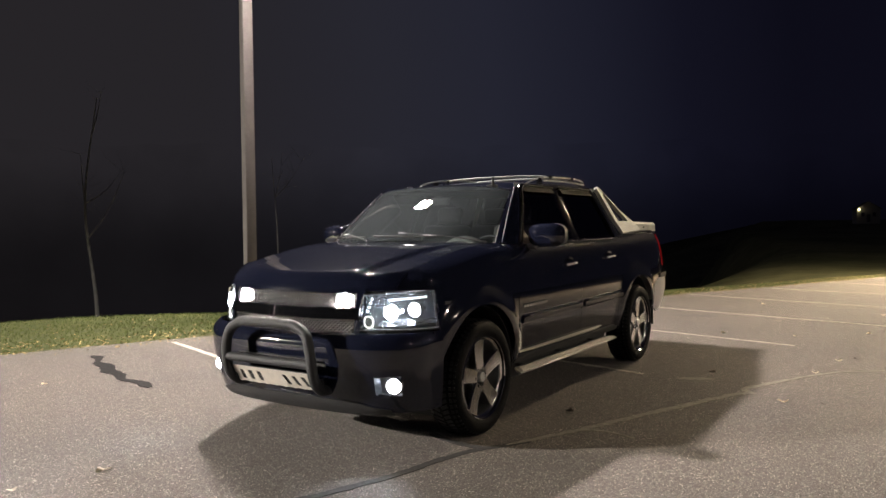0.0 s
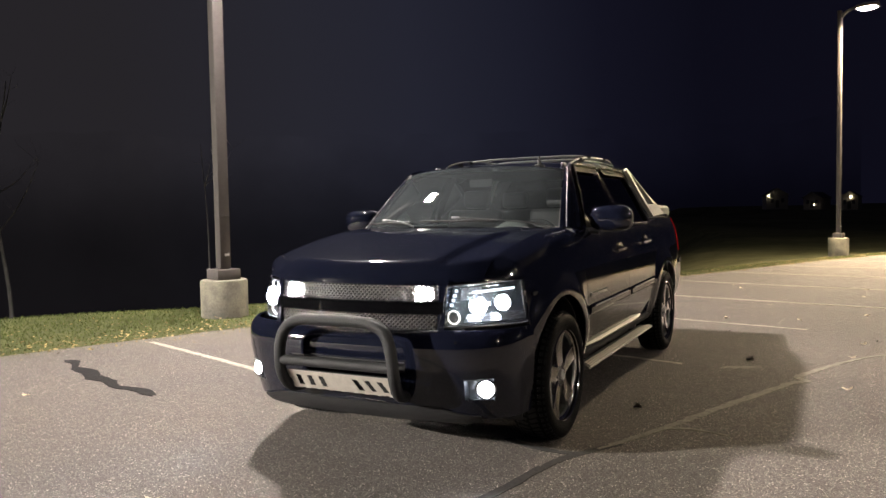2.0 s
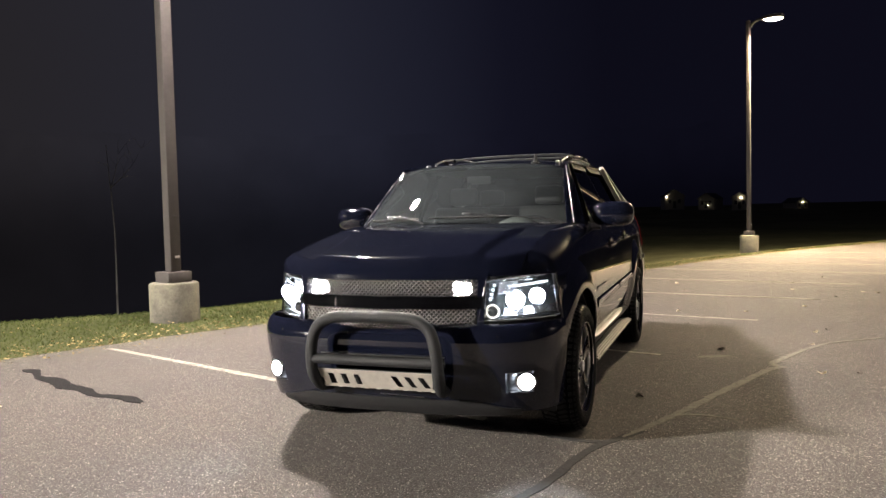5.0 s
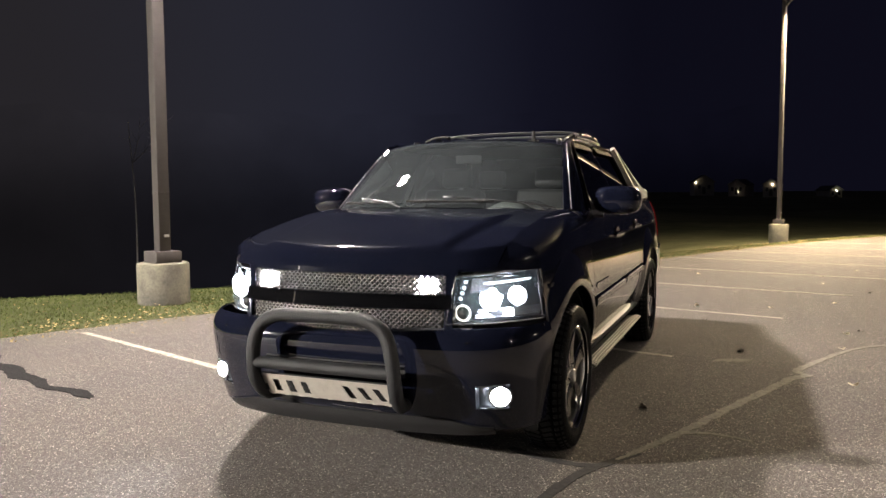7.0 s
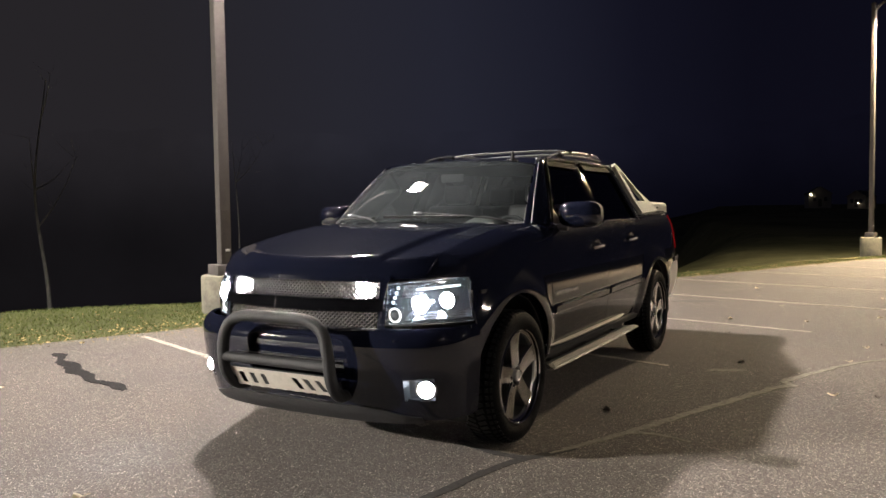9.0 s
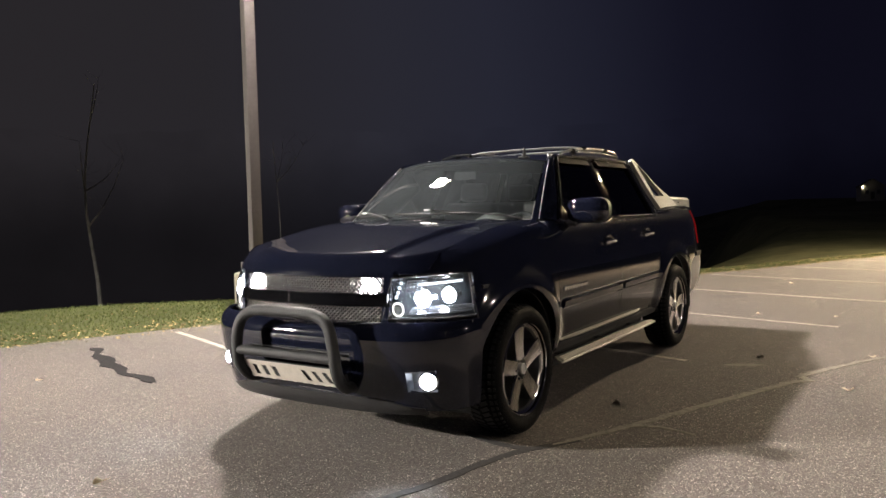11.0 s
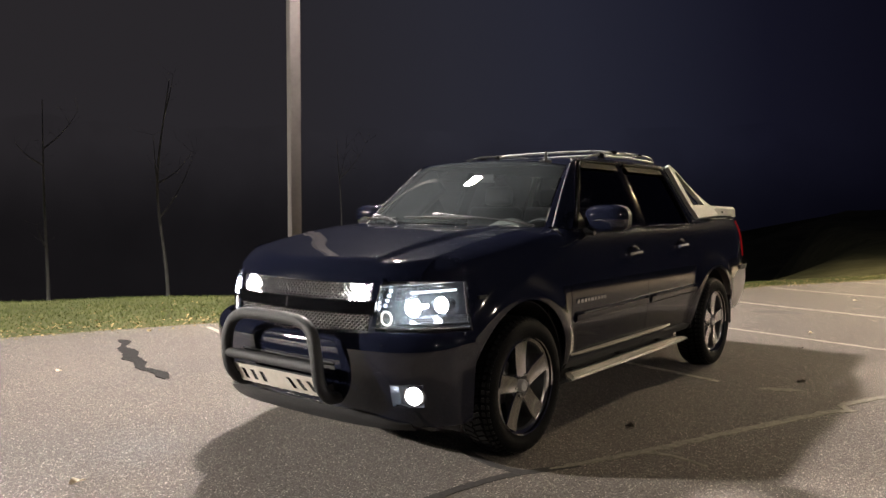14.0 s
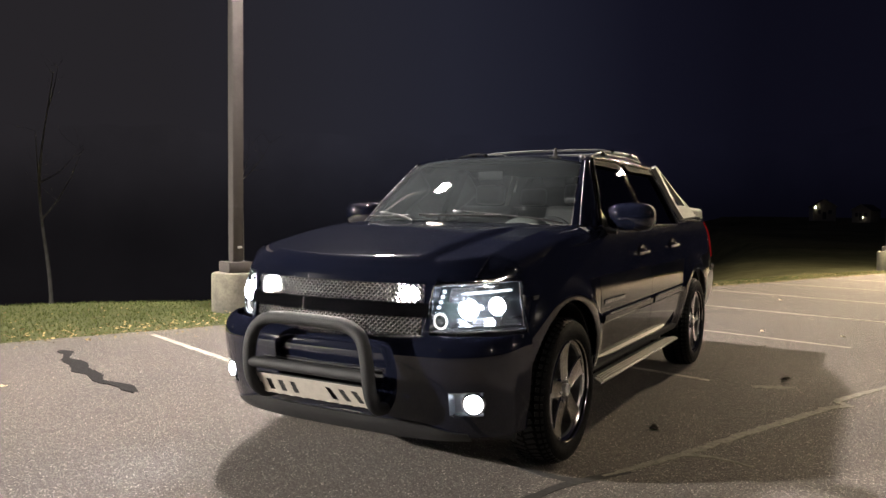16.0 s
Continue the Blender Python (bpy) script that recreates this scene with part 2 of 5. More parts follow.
LINE = mat("worn_white_line_paint", (0.44, 0.405, 0.35), 0.85, spec=0.2, grain=0.5, grain_scale=70, bump=0.6, bump_scale=120, second=(0.20, 0.185, 0.16), second_scale=16)
SEAL_PALE = mat("pale_crack_filler", (0.205, 0.192, 0.155), 0.72, spec=0.35, grain=0.45, grain_scale=60, bump=0.8, bump_scale=80, second=(0.130, 0.120, 0.100), second_scale=18)
SEAL_DARK = mat("dark_tar_sealant", (0.042, 0.040, 0.040), 0.75, spec=0.12, grain=0.3, grain_scale=30, bump=0.4, bump_scale=40)
TAR = mat("tar_patch", (0.015, 0.0143, 0.0145), 0.85, spec=0.12, grain=0.35, grain_scale=30, bump=0.4, bump_scale=50)
SOIL = mat("lawn_soil", (0.054, 0.060, 0.024), 0.95, spec=0.1, grain=0.5, grain_scale=14, bump=1.0, bump_scale=30, second=(0.080, 0.085, 0.032), second_scale=1.2)
BLADES = mat("grass_blades", (0.066, 0.082, 0.024), 0.7, spec=0.15, island=0.40)
LITTER = mat("dry_leaf_litter", (0.26, 0.20, 0.10), 0.8, spec=0.1, island=0.65)
DARK_LEAF = mat("dark_dry_leaf", (0.050, 0.038, 0.026), 0.75, grain=0.3, grain_scale=60, rnd=0.3)
LEAF = mat("dry_leaf", (0.56, 0.49, 0.37), 0.75, grain=0.3, grain_scale=60, rnd=0.45)
OIL = mat("oil_darkened_asphalt", (0.072, 0.066, 0.060), 0.7, spec=0.3, grain=0.35, grain_scale=120, bump=0.6, bump_scale=150)
FIELD = mat("dark_grass_field", (0.120, 0.116, 0.062), 0.95, spec=0.05, grain=0.3, grain_scale=0.8, second=(0.066, 0.072, 0.036), second_scale=0.08)
BARK = mat("grey_bark", (0.27, 0.26, 0.25), 0.9, grain=0.4, grain_scale=6, bump=0.8, bump_scale=25, second=(0.18, 0.172, 0.165), second_scale=1.5)
RACK = mat("dull_silver_rack", (0.20, 0.20, 0.205), 0.30, metal=0.85, grain=0.08)
MESH = mat("chrome_mesh_wire", (0.92, 0.92, 0.93), 0.20, metal=1.0, grain=0.05)
# plain pale grey; on the dashboard its paleness stands in for glare
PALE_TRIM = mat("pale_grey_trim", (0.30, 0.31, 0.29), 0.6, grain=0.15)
SIDING = mat("pale_house_siding", (0.30, 0.285, 0.25), 0.7, grain=0.1, grain_scale=3)
ROOFING = mat("dark_shingles", (0.05, 0.05, 0.052), 0.9, grain=0.3, grain_scale=4)
PORCH = mat("porch_lamp_glow", (1, 1, 1), 0.3, emit=18.0, emit_color=(1.0, 0.86, 0.60))
HOUSE_PANE = mat("dim_window_pane", (0.03, 0.03, 0.04), 0.2, coat=0.5, grain=0.2)
BADGE = mat("badge_silver", (0.6, 0.6, 0.6), 0.2, metal=1.0, grain=0.05)


def backdrop_material(radius):
    """The sky's night glow on a far sheet, standing in for lens veil."""
    m = bpy.data.materials.new("far_night_glow_sheet")
    m.use_nodes = True
    nt = m.node_tree
    nt.nodes.clear()
    out = nt.nodes.new("ShaderNodeOutputMaterial")
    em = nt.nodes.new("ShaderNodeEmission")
    tc = nt.nodes.new("ShaderNodeTexCoord")
    sep = nt.nodes.new("ShaderNodeSeparateXYZ")
    ma = nt.nodes.new("ShaderNodeMath")
    ma.operation = "MULTIPLY_ADD"
    ma.inputs[1].default_value, ma.inputs[2].default_value = 0.5 / radius, 0.5
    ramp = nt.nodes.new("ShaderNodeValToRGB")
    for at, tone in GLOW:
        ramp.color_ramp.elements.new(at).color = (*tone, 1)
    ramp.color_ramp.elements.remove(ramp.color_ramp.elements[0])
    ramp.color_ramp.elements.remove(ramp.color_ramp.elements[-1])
    no = nt.nodes.new("ShaderNodeTexNoise")
    no.inputs["Scale"].default_value, no.inputs["Detail"].default_value = 0.035, 6
    mr = nt.nodes.new("ShaderNodeMapRange")
    mr.inputs[3].default_value, mr.inputs[4].default_value = 0.75, 1.2
    nt.links.new(tc.outputs["Object"], no.inputs["Vector"])
    nt.links.new(no.outputs["Fac"], mr.inputs[0])
    nt.links.new(tc.outputs["Object"], sep.inputs[0])
    nt.links.new(sep.outputs["X"], ma.inputs[0])
    nt.links.new(ma.outputs[0], ramp.inputs[0])
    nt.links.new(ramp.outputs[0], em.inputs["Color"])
    low = nt.nodes.new("ShaderNodeMapRange")             # the sheet's glow dims towards its foot, for dark woods
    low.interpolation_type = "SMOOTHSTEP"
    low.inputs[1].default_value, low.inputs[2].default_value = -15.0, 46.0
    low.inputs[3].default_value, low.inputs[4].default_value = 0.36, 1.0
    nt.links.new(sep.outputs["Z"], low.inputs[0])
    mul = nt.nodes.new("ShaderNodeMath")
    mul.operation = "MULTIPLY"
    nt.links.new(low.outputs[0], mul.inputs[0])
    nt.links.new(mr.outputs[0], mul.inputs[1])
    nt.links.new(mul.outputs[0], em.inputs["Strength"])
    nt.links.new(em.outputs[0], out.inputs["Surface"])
    return m


# ---- mesh helpers ----
def part(name, bm, material, parent=None, label="", smooth=35):
    me = bpy.data.meshes.new(name)
    bm.to_mesh(me)
    bm.free()
    me.materials.append(material)
    if smooth:
        me.polygons.foreach_set("use_smooth", [True] * len(me.polygons))
        me.set_sharp_from_angle(angle=radians(smooth))
    ob = new(name, me)
    ob.parent = parent
    if label:
        tagged(ob, label)
    return ob


def thing(name, label, category, at=(0, 0, 0), group="", kind="", turn=0.0):
    ob = new(name)
    ob.matrix_world = pose(*at, 0, 0, turn)
    return tagged(ob, label, category, group, kind)


def lerp(a, b, t):
    return a + (b - a) * t


def table(rows, v):
    """Smooth-free interpolation in a short list of (key, value)."""
    if v <= rows[0][0]:
        return rows[0][1]
    for (a, fa), (b, fb) in zip(rows, rows[1:]):
        if v <= b:
            return lerp(fa, fb, (v - a) / (b - a))
    return rows[-1][1]


def smooth(rows, v):
    """A smooth curve through a short list of (key, value), with no overshoot."""
    if v <= rows[0][0]:
        return rows[0][1]
    if v >= rows[-1][0]:
        return rows[-1][1]
    n = len(rows)
    d = [(rows[i + 1][1] - rows[i][1]) / (rows[i + 1][0] - rows[i][0]) for i in range(n - 1)]
    i = next(k for k in range(n - 1) if v <= rows[k + 1][0])

    def slope(k):
        if k == 0:
            return d[0]
        if k == n - 1:
            return d[-1]
        return 0.0 if d[k - 1] * d[k] <= 0 else 2 * d[k - 1] * d[k] / (d[k - 1] + d[k])
    (a, fa), (b, fb) = rows[i], rows[i + 1]
    h, t = b - a, (v - a) / (b - a)
    return fa * (1 + 2 * t) * (1 - t) ** 2 + h * slope(i) * t * (1 - t) ** 2 + fb * t * t * (3 - 2 * t) + h * slope(i + 1) * t * t * (t - 1)


def ease(t):
    t = max(0.0, min(1.0, t))
    return t * t * (3 - 2 * t)


def sheet(f, nu, nv, thick=0.0, out=None, hole=None, bm=None):
    """A grid of f(u, v), u and v from 0 to 1. out: a way that its normals shall face. hole(u, v): cells left out."""
    own = bm or bmesh.new()
    vs = [[own.verts.new(f(i / nu, j / nv)) for j in range(nv + 1)] for i in range(nu + 1)]
    faces = []
    for i in range(nu):
        for j in range(nv):
            if hole and hole((i + 0.5) / nu, (j + 0.5) / nv):
                continue
            quad = []
            for q in (vs[i][j], vs[i + 1][j], vs[i + 1][j + 1], vs[i][j + 1]):
                if all((q.co - p.co).length > 1e-6 for p in quad):
                    quad.append(q)
            if len(quad) > 2:
                faces.append(own.faces.new(quad))
    loose = [v for row in vs for v in row if not v.link_faces]
    for v in loose:
        own.verts.remove(v)
    own.normal_update()
    if out is not None and faces:
        total = sum((fc.normal * fc.calc_area() for fc in faces), Vector())
        if total.dot(Vector(out)) < 0:
            bmesh.ops.reverse_faces(own, faces=faces)
            own.normal_update()
    if thick:
        bmesh.ops.solidify(own, geom=faces, thickness=thick)
    return own


def box(bm, size, at=(0, 0, 0), m=None, bevel=0.0, seg=2):
    made = bmesh.ops.create_cube(bm, size=1.0, matrix=Matrix.Translation(at) @ (m or Matrix()) @ Matrix.Diagonal((*size, 1)))
    if bevel:
        edges = list({e for v in made["verts"] for e in v.link_edges})
        bmesh.ops.bevel(bm, geom=edges, offset=bevel, segments=seg, profile=0.5, affect="EDGES")
    return bm


def tube(points, radius, seg=12, bm=None, cap=True, closed=False, flat=1.0):
    """A round bar along points; radius: one number or one for each point."""
    bm = bm or bmesh.new()
    pts = [Vector(p) for p in points]
    n = len(pts)
    rad = radius if isinstance(radius, (list, tuple)) else [radius] * n
    rings, side = [], None
    for i, p in enumerate(pts):
        a = pts[(i - 1) % n] if closed or i else p
        b = pts[(i + 1) % n] if closed or i < n - 1 else p
        d = (b - a).normalized()
        if side is None:
            side = d.orthogonal().normalized()
        side = (side - d * side.dot(d)).normalized()
        up = d.cross(side)
        rings.append([bm.verts.new(p + (side * math.cos(2 * math.pi * k / seg) + up * math.sin(2 * math.pi * k / seg) * flat) * rad[i]) for k in range(seg)])
    for i in range(n if closed else n - 1):
        r0, r1 = rings[i], rings[(i + 1) % n]
        for k in range(seg):
            bm.faces.new((r0[k], r0[(k + 1) % seg], r1[(k + 1) % seg], r1[k]))
    if cap and not closed:
        bm.faces.new(rings[0][::-1])
        bm.faces.new(rings[-1])
    bmesh.ops.recalc_face_normals(bm, faces=bm.faces)
    return bm


def curve(keys, n=8):
    """Catmull-Rom through keys."""
    k = [Vector(p) for p in keys]
    k = [k[0] * 2 - k[1]] + k + [k[-1] * 2 - k[-2]]
    res = []
    for i in range(1, len(k) - 2):
        for j in range(n):
            t = j / n
            res.append(0.5 * (2 * k[i] + (k[i + 1] - k[i - 1]) * t + (2 * k[i - 1] - 5 * k[i] + 4 * k[i + 1] - k[i + 2]) * t * t
                              + (3 * k[i] - k[i - 1] - 3 * k[i + 1] + k[i + 2]) * t ** 3))
    return res + [k[-2]]


def lathe(profile, m=None, seg=40, bm=None):
    """Turns (radius, height) pairs about z, then places by m."""
    bm = bm or bmesh.new()
    rings = [[bm.verts.new((m or Matrix()) @ Vector((r * math.cos(2 * math.pi * k / seg), r * math.sin(2 * math.pi * k / seg), h))) for k in range(seg)] for r, h in profile]
    for a, b in zip(rings, rings[1:]):
        for k in range(seg):
            bm.faces.new((a[k], a[(k + 1) % seg], b[(k + 1) % seg], b[k]))
    bmesh.ops.remove_doubles(bm, verts=bm.verts, dist=1e-5)
    bmesh.ops.recalc_face_normals(bm, faces=bm.faces)
    return bm


def slab(outline, m, thick, bm=None, hole=None):
    """A flat outline (with an optional hole) filled, mapped by the function m(a, b), and given thickness."""
    bm = bm or bmesh.new()
    edges = []
    for loop in ([outline, hole] if hole else [outline]):
        vs = [bm.verts.new((a, b, 0)) for a, b in loop]
        edges += [bm.edges.new((p, q)) for p, q in zip(vs, vs[1:] + vs[:1])]
    made = bmesh.ops.triangle_fill(bm, edges=edges, use_beauty=True, use_dissolve=False)
    faces = [g for g in made["geom"] if isinstance(g, bmesh.types.BMFace)]
    for v in {v for fc in faces for v in fc.verts}:
        v.co = m(v.co.x, v.co.y)
    bm.normal_update()
    bmesh.ops.solidify(bm, geom=faces, thickness=thick)
    return bm


# ---- ground, lot, verge ----
def edge_wobble(s):
    return 0.10 * noise.noise((s * 0.35, 3.1, 0)) + 0.05 * noise.noise((s * 1.7, 7.7, 0))


def bend(s):
    """The edge is not quite straight."""
    return table([(-40, 0.4), (-2, 0.4), (1, 0.38), (2, 0.3), (4, 0.17), (8, 0.12), (12, 0.06), (15, -0.05), (20, -0.25), (25, -0.8), (30, -1.7), (40, -3.5), (60, -8)], s)


def site(s, d):
    """The place s metres along the verge and d metres out of the lot from its edge."""
    return EDGE0 + ALONG * s - LOT_IN * (d + bend(s))


def lip(s):
    """How far the lawn runs level before the bank."""
    return table([(-6, 4.2), (-0.3, 3.75), (1.6, 3.3), (3.3, 2.95), (5.6, 2.55), (10, 1.5), (13, 0.95), (17, 0.75), (30, 0.6)], s)


def ground_z(s, d):
    y = site(s, d).y
    top = lot_z(y)
    if d < 0.15:
        return top - 0.06 * ease((0.15 - d) / 0.5)
    k = lip(s)
    swell = 0.05 * noise.noise((s * 0.3, d * 0.3, 0)) * ease(d / 2.0)
    if d < k:
        return top + swell - 0.02 * d / k
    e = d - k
    # a deep hollow on one side, sunk so the glowing sheet covers the horizon; a shallow field on the other
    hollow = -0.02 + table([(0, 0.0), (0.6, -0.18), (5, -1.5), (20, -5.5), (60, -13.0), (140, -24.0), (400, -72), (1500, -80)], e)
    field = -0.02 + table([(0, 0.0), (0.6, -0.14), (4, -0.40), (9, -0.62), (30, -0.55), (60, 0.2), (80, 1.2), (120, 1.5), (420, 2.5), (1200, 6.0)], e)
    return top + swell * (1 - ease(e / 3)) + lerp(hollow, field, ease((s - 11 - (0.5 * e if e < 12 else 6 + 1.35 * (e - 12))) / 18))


def steps(*runs):
    out = []
    for a, b, n in runs:
        out += [lerp(a, b, i / n) for i in range(n)]
    return out + [runs[-1][1]]


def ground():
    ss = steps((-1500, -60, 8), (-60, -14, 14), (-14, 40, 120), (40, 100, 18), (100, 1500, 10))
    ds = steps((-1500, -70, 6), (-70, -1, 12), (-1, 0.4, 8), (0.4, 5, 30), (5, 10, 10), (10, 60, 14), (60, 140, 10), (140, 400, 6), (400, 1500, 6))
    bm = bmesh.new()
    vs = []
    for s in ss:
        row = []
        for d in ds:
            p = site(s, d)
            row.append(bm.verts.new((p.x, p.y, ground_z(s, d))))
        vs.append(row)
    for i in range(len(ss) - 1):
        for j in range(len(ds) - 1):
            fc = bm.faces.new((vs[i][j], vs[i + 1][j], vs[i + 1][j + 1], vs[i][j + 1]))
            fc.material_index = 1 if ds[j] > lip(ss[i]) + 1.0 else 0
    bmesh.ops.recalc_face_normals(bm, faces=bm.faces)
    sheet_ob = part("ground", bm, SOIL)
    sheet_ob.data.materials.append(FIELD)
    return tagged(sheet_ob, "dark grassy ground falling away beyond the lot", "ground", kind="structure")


def parking_lot():
    bm = bmesh.new()
    ss = steps((-60, -10, 10), (-10, 36, 150), (36, 90, 12))
    ds = [-75, -40, -22, -14, -10, -8, -6, -5, -4, -3, -2.2, -1.5, -1.0, -0.6, -0.3, -0.12, 0.0]
    vs = []
    for s in ss:
        row = []
        for d in ds:
            k = 1.0 if d == 0.0 else 0.0
            p = site(s, d + k * edge_wobble(s))
            z = lot_z(p.y) + 0.012 * noise.noise((p.x * 0.25, p.y * 0.25, 0)) * ease(-d / 3) * 0.5
            row.append(bm.verts.new((p.x, p.y, z)))
        p = row[-1].co
        row.append(bm.verts.new((p.x - LOT_IN.x * 0.02, p.y - LOT_IN.y * 0.02, p.z - 0.09)))
        vs.append(row)
    for i in range(len(ss) - 1):
        for j in range(len(vs[0]) - 1):
            bm.faces.new((vs[i][j], vs[i + 1][j], vs[i + 1][j + 1], vs[i][j + 1]))
    bmesh.ops.recalc_face_normals(bm, faces=bm.faces)
    return tagged(part("parking_lot", bm, ASPHALT, smooth=60), "worn grey asphalt of an empty parking lot", "parking lot", kind="structure")


def strip_along(points, width, z=0.004, rag=0.3, n=14, seed=0):
    """A flat band with ragged borders along points on the lot."""
    pts = curve([(x, y, 0) for x, y in points], n)
    bm, rows = bmesh.new(), []
    for i, p in enumerate(pts):
        d = (pts[min(i + 1, len(pts) - 1)] - pts[max(i - 1, 0)]).normalized()
        side = Vector((-d.y, d.x, 0))
        t = i / (len(pts) - 1)
        w = (width(t) if callable(width) else width) / 2
        a = w * (1 + rag * noise.noise((i * 0.31, seed, 1)) + 0.5 * rag * noise.noise((i * 1.3, seed, 5)))
        b = w * (1 + rag * noise.noise((i * 0.31, seed, 9)) + 0.5 * rag * noise.noise((i * 1.3, seed, 12)))
        row = []
        for q, e in ((p + side * (a + 0.004), -0.004), (p + side * a, z), (p - side * b, z), (p - side * (b + 0.004), -0.004)):
            row.append(bm.verts.new((q.x, q.y, lot_z(q.y) + e)))
        rows.append(row)
    for r0, r1 in zip(rows, rows[1:]):
        for k in range(3):
            bm.faces.new((r0[k], r0[k + 1], r1[k + 1], r1[k]))
    bmesh.ops.recalc_face_normals(bm, faces=bm.faces)
    if sum(fc.normal.z for fc in bm.faces) < 0:
        bmesh.ops.reverse_faces(bm, faces=bm.faces)
    return bm


def lot_markings():
    for k in range(-3, 8):
        ex, ey = 1.27 + 0.965 * k, 2.62 + (2.56 if k > 1 else 2.60) * k
        lean = 0.335 if k == -1 else 0.26
        a, b = (ex, ey), (ex - 4.85, ey + lean * 4.85)
        mid = [(lerp(a[0], b[0], t), lerp(a[1], b[1], t)) for t in (0, 0.25, 0.5, 0.75, 1)]
        tagged(part("parking_line", strip_along(mid, 0.066, 0.004, 0.22, 10, k), LINE), "worn white painted parking bay line", "parking line", "parking bay lines", "structure")
    pale = [(1.24, -0.14), (1.32, 0.02), (1.45, 0.31), (1.60, 0.66), (1.75, 1.05), (1.98, 1.62), (2.20, 2.14), (2.30, 2.27), (2.24, 2.42), (2.40, 2.80), (2.62, 3.28), (2.86, 3.66), (3.25, 3.98), (3.9, 4.6), (4.6, 5.0), (5.6, 5.9)]
    tagged(part("crack_seal", strip_along(pale, lambda t: table([(0, 0.02), (0.10, 0.050), (0.3, 0.070), (0.5, 0.072), (0.7, 0.045), (1, 0.012)], t), 0.005, 0.8, 14, 21), SEAL_PALE), "pale filler over a wandering asphalt crack", "crack seal", kind="structure")
    branch = [(1.53, 0.46), (1.66, 0.50), (1.80, 0.48), (1.92, 0.44)]
    tagged(part("crack_seal", strip_along(branch, lambda t: 0.05 * (1 - 0.6 * t), 0.006, 0.4, 8, 4), SEAL_PALE), "pale filler on a short side crack", "crack seal", kind="structure")
    dark = [(-0.2, -2.9), (0.30, -2.2), (0.72, -1.66), (0.86, -1.35), (0.97, -1.0), (1.04, -0.62), (1.12, -0.36), (1.24, -0.14), (1.34, 0.02)]
    tagged(part("crack_seal", strip_along(dark, lambda t: 0.06, 0.004, 0.45, 10, 33), SEAL_DARK), "dark tar sealant over an asphalt crack", "crack seal", kind="structure")
    spur = [(0.66, -0.16), (0.80, -0.23), (0.95, -0.275), (1.07, -0.285), (1.15, -0.27)]
    tagged(part("crack_seal", strip_along(spur, lambda t: 0.055, 0.0045, 0.45, 10, 41), SEAL_DARK), "dark tar sealant on a side crack", "crack seal", kind="structure")
    snake = [(-4.50, 0.50), (-4.30, 0.46), (-4.08, 0.30), (-3.97, 0.25), (-3.75, 0.20), (-3.48, 0.05), (-3.25, 0.01), (-2.98, -0.13), (-2.72, -0.13), (-2.40, -0.23)]
    tagged(part("tar_stain", strip_along(snake, lambda t: table([(0, 0.02), (0.04, 0.11), (0.10, 0.13), (0.14, 0.06), (0.22, 0.06), (0.30, 0.09), (0.40, 0.15), (0.55, 0.15), (0.66, 0.11), (0.76, 0.08), (0.86, 0.08), (0.94, 0.12), (1.0, 0.03)], t), 0.004, 0.35, 8, 8), TAR), "dark winding tar stain on the asphalt", "stain", kind="structure")
    for spot, wide in (([(0.10, 7.60), (0.30, 7.72), (0.52, 7.80), (0.76, 7.86)], 0.30), ([(0.38, 6.85), (0.46, 6.87), (0.58, 6.89)], 0.12)):
        tagged(part("oil_stain", strip_along(spot, lambda t: wide * math.sin(math.pi * (0.08 + 0.84 * t)), 0.003, 0.6, 8, 17), OIL), "faint dark oil stain in a parking bay", "stain", kind="structure")
    # pale spot painted where light thrown off the truck falls
    patch = [(1.60, 2.57), (1.70, 2.62), (1.80, 2.67), (1.90, 2.72)]
    tagged(part("worn_patch", strip_along(patch, lambda t: 0.12 * math.sin(math.pi * (0.1 + 0.8 * t)), 0.003, 0.6, 8, 13), SEAL_PALE), "pale spot on the asphalt standing in for reflected light", "stain", kind="structure")


def grass():
    rnd = random.Random(5)
    verts, faces = [], []
    for _ in range(120000):
        s = rnd.uniform(-7, 34)
        near = s < 14
        if not near and rnd.random() < 0.35:
            continue
        d = 0.02 + edge_wobble(s) + (lip(s) + 0.4) * rnd.random() ** 0.9
        p = site(s, d)
        z = ground_z(s, d)
        h = rnd.uniform(0.012, 0.034) * (0.6 + 0.6 * ease(d / 0.5))
        w = rnd.uniform(0.003, 0.007)
        a = rnd.uniform(0, 6.283)
        lx, ly = rnd.uniform(-0.025, 0.025), rnd.uniform(-0.025, 0.025)
        i = len(verts)
        cx, cy = math.cos(a) * w, math.sin(a) * w
        verts += [(p.x - cx, p.y - cy, z - 0.01), (p.x + cx, p.y + cy, z - 0.01), (p.x + cx * 0.6 + lx * 0.5, p.y + cy * 0.6 + ly * 0.5, z + h * 0.6), (p.x + lx, p.y + ly, z + h)]
        faces += [(i, i + 1, i + 2), (i, i + 2, i + 3)]
    me = bpy.data.meshes.new("grass")
    me.from_pydata(verts, [], faces)
    me.materials.append(BLADES)
    return tagged(new("grass", me), "short mown green grass on the verge", "grass", kind="stuff")


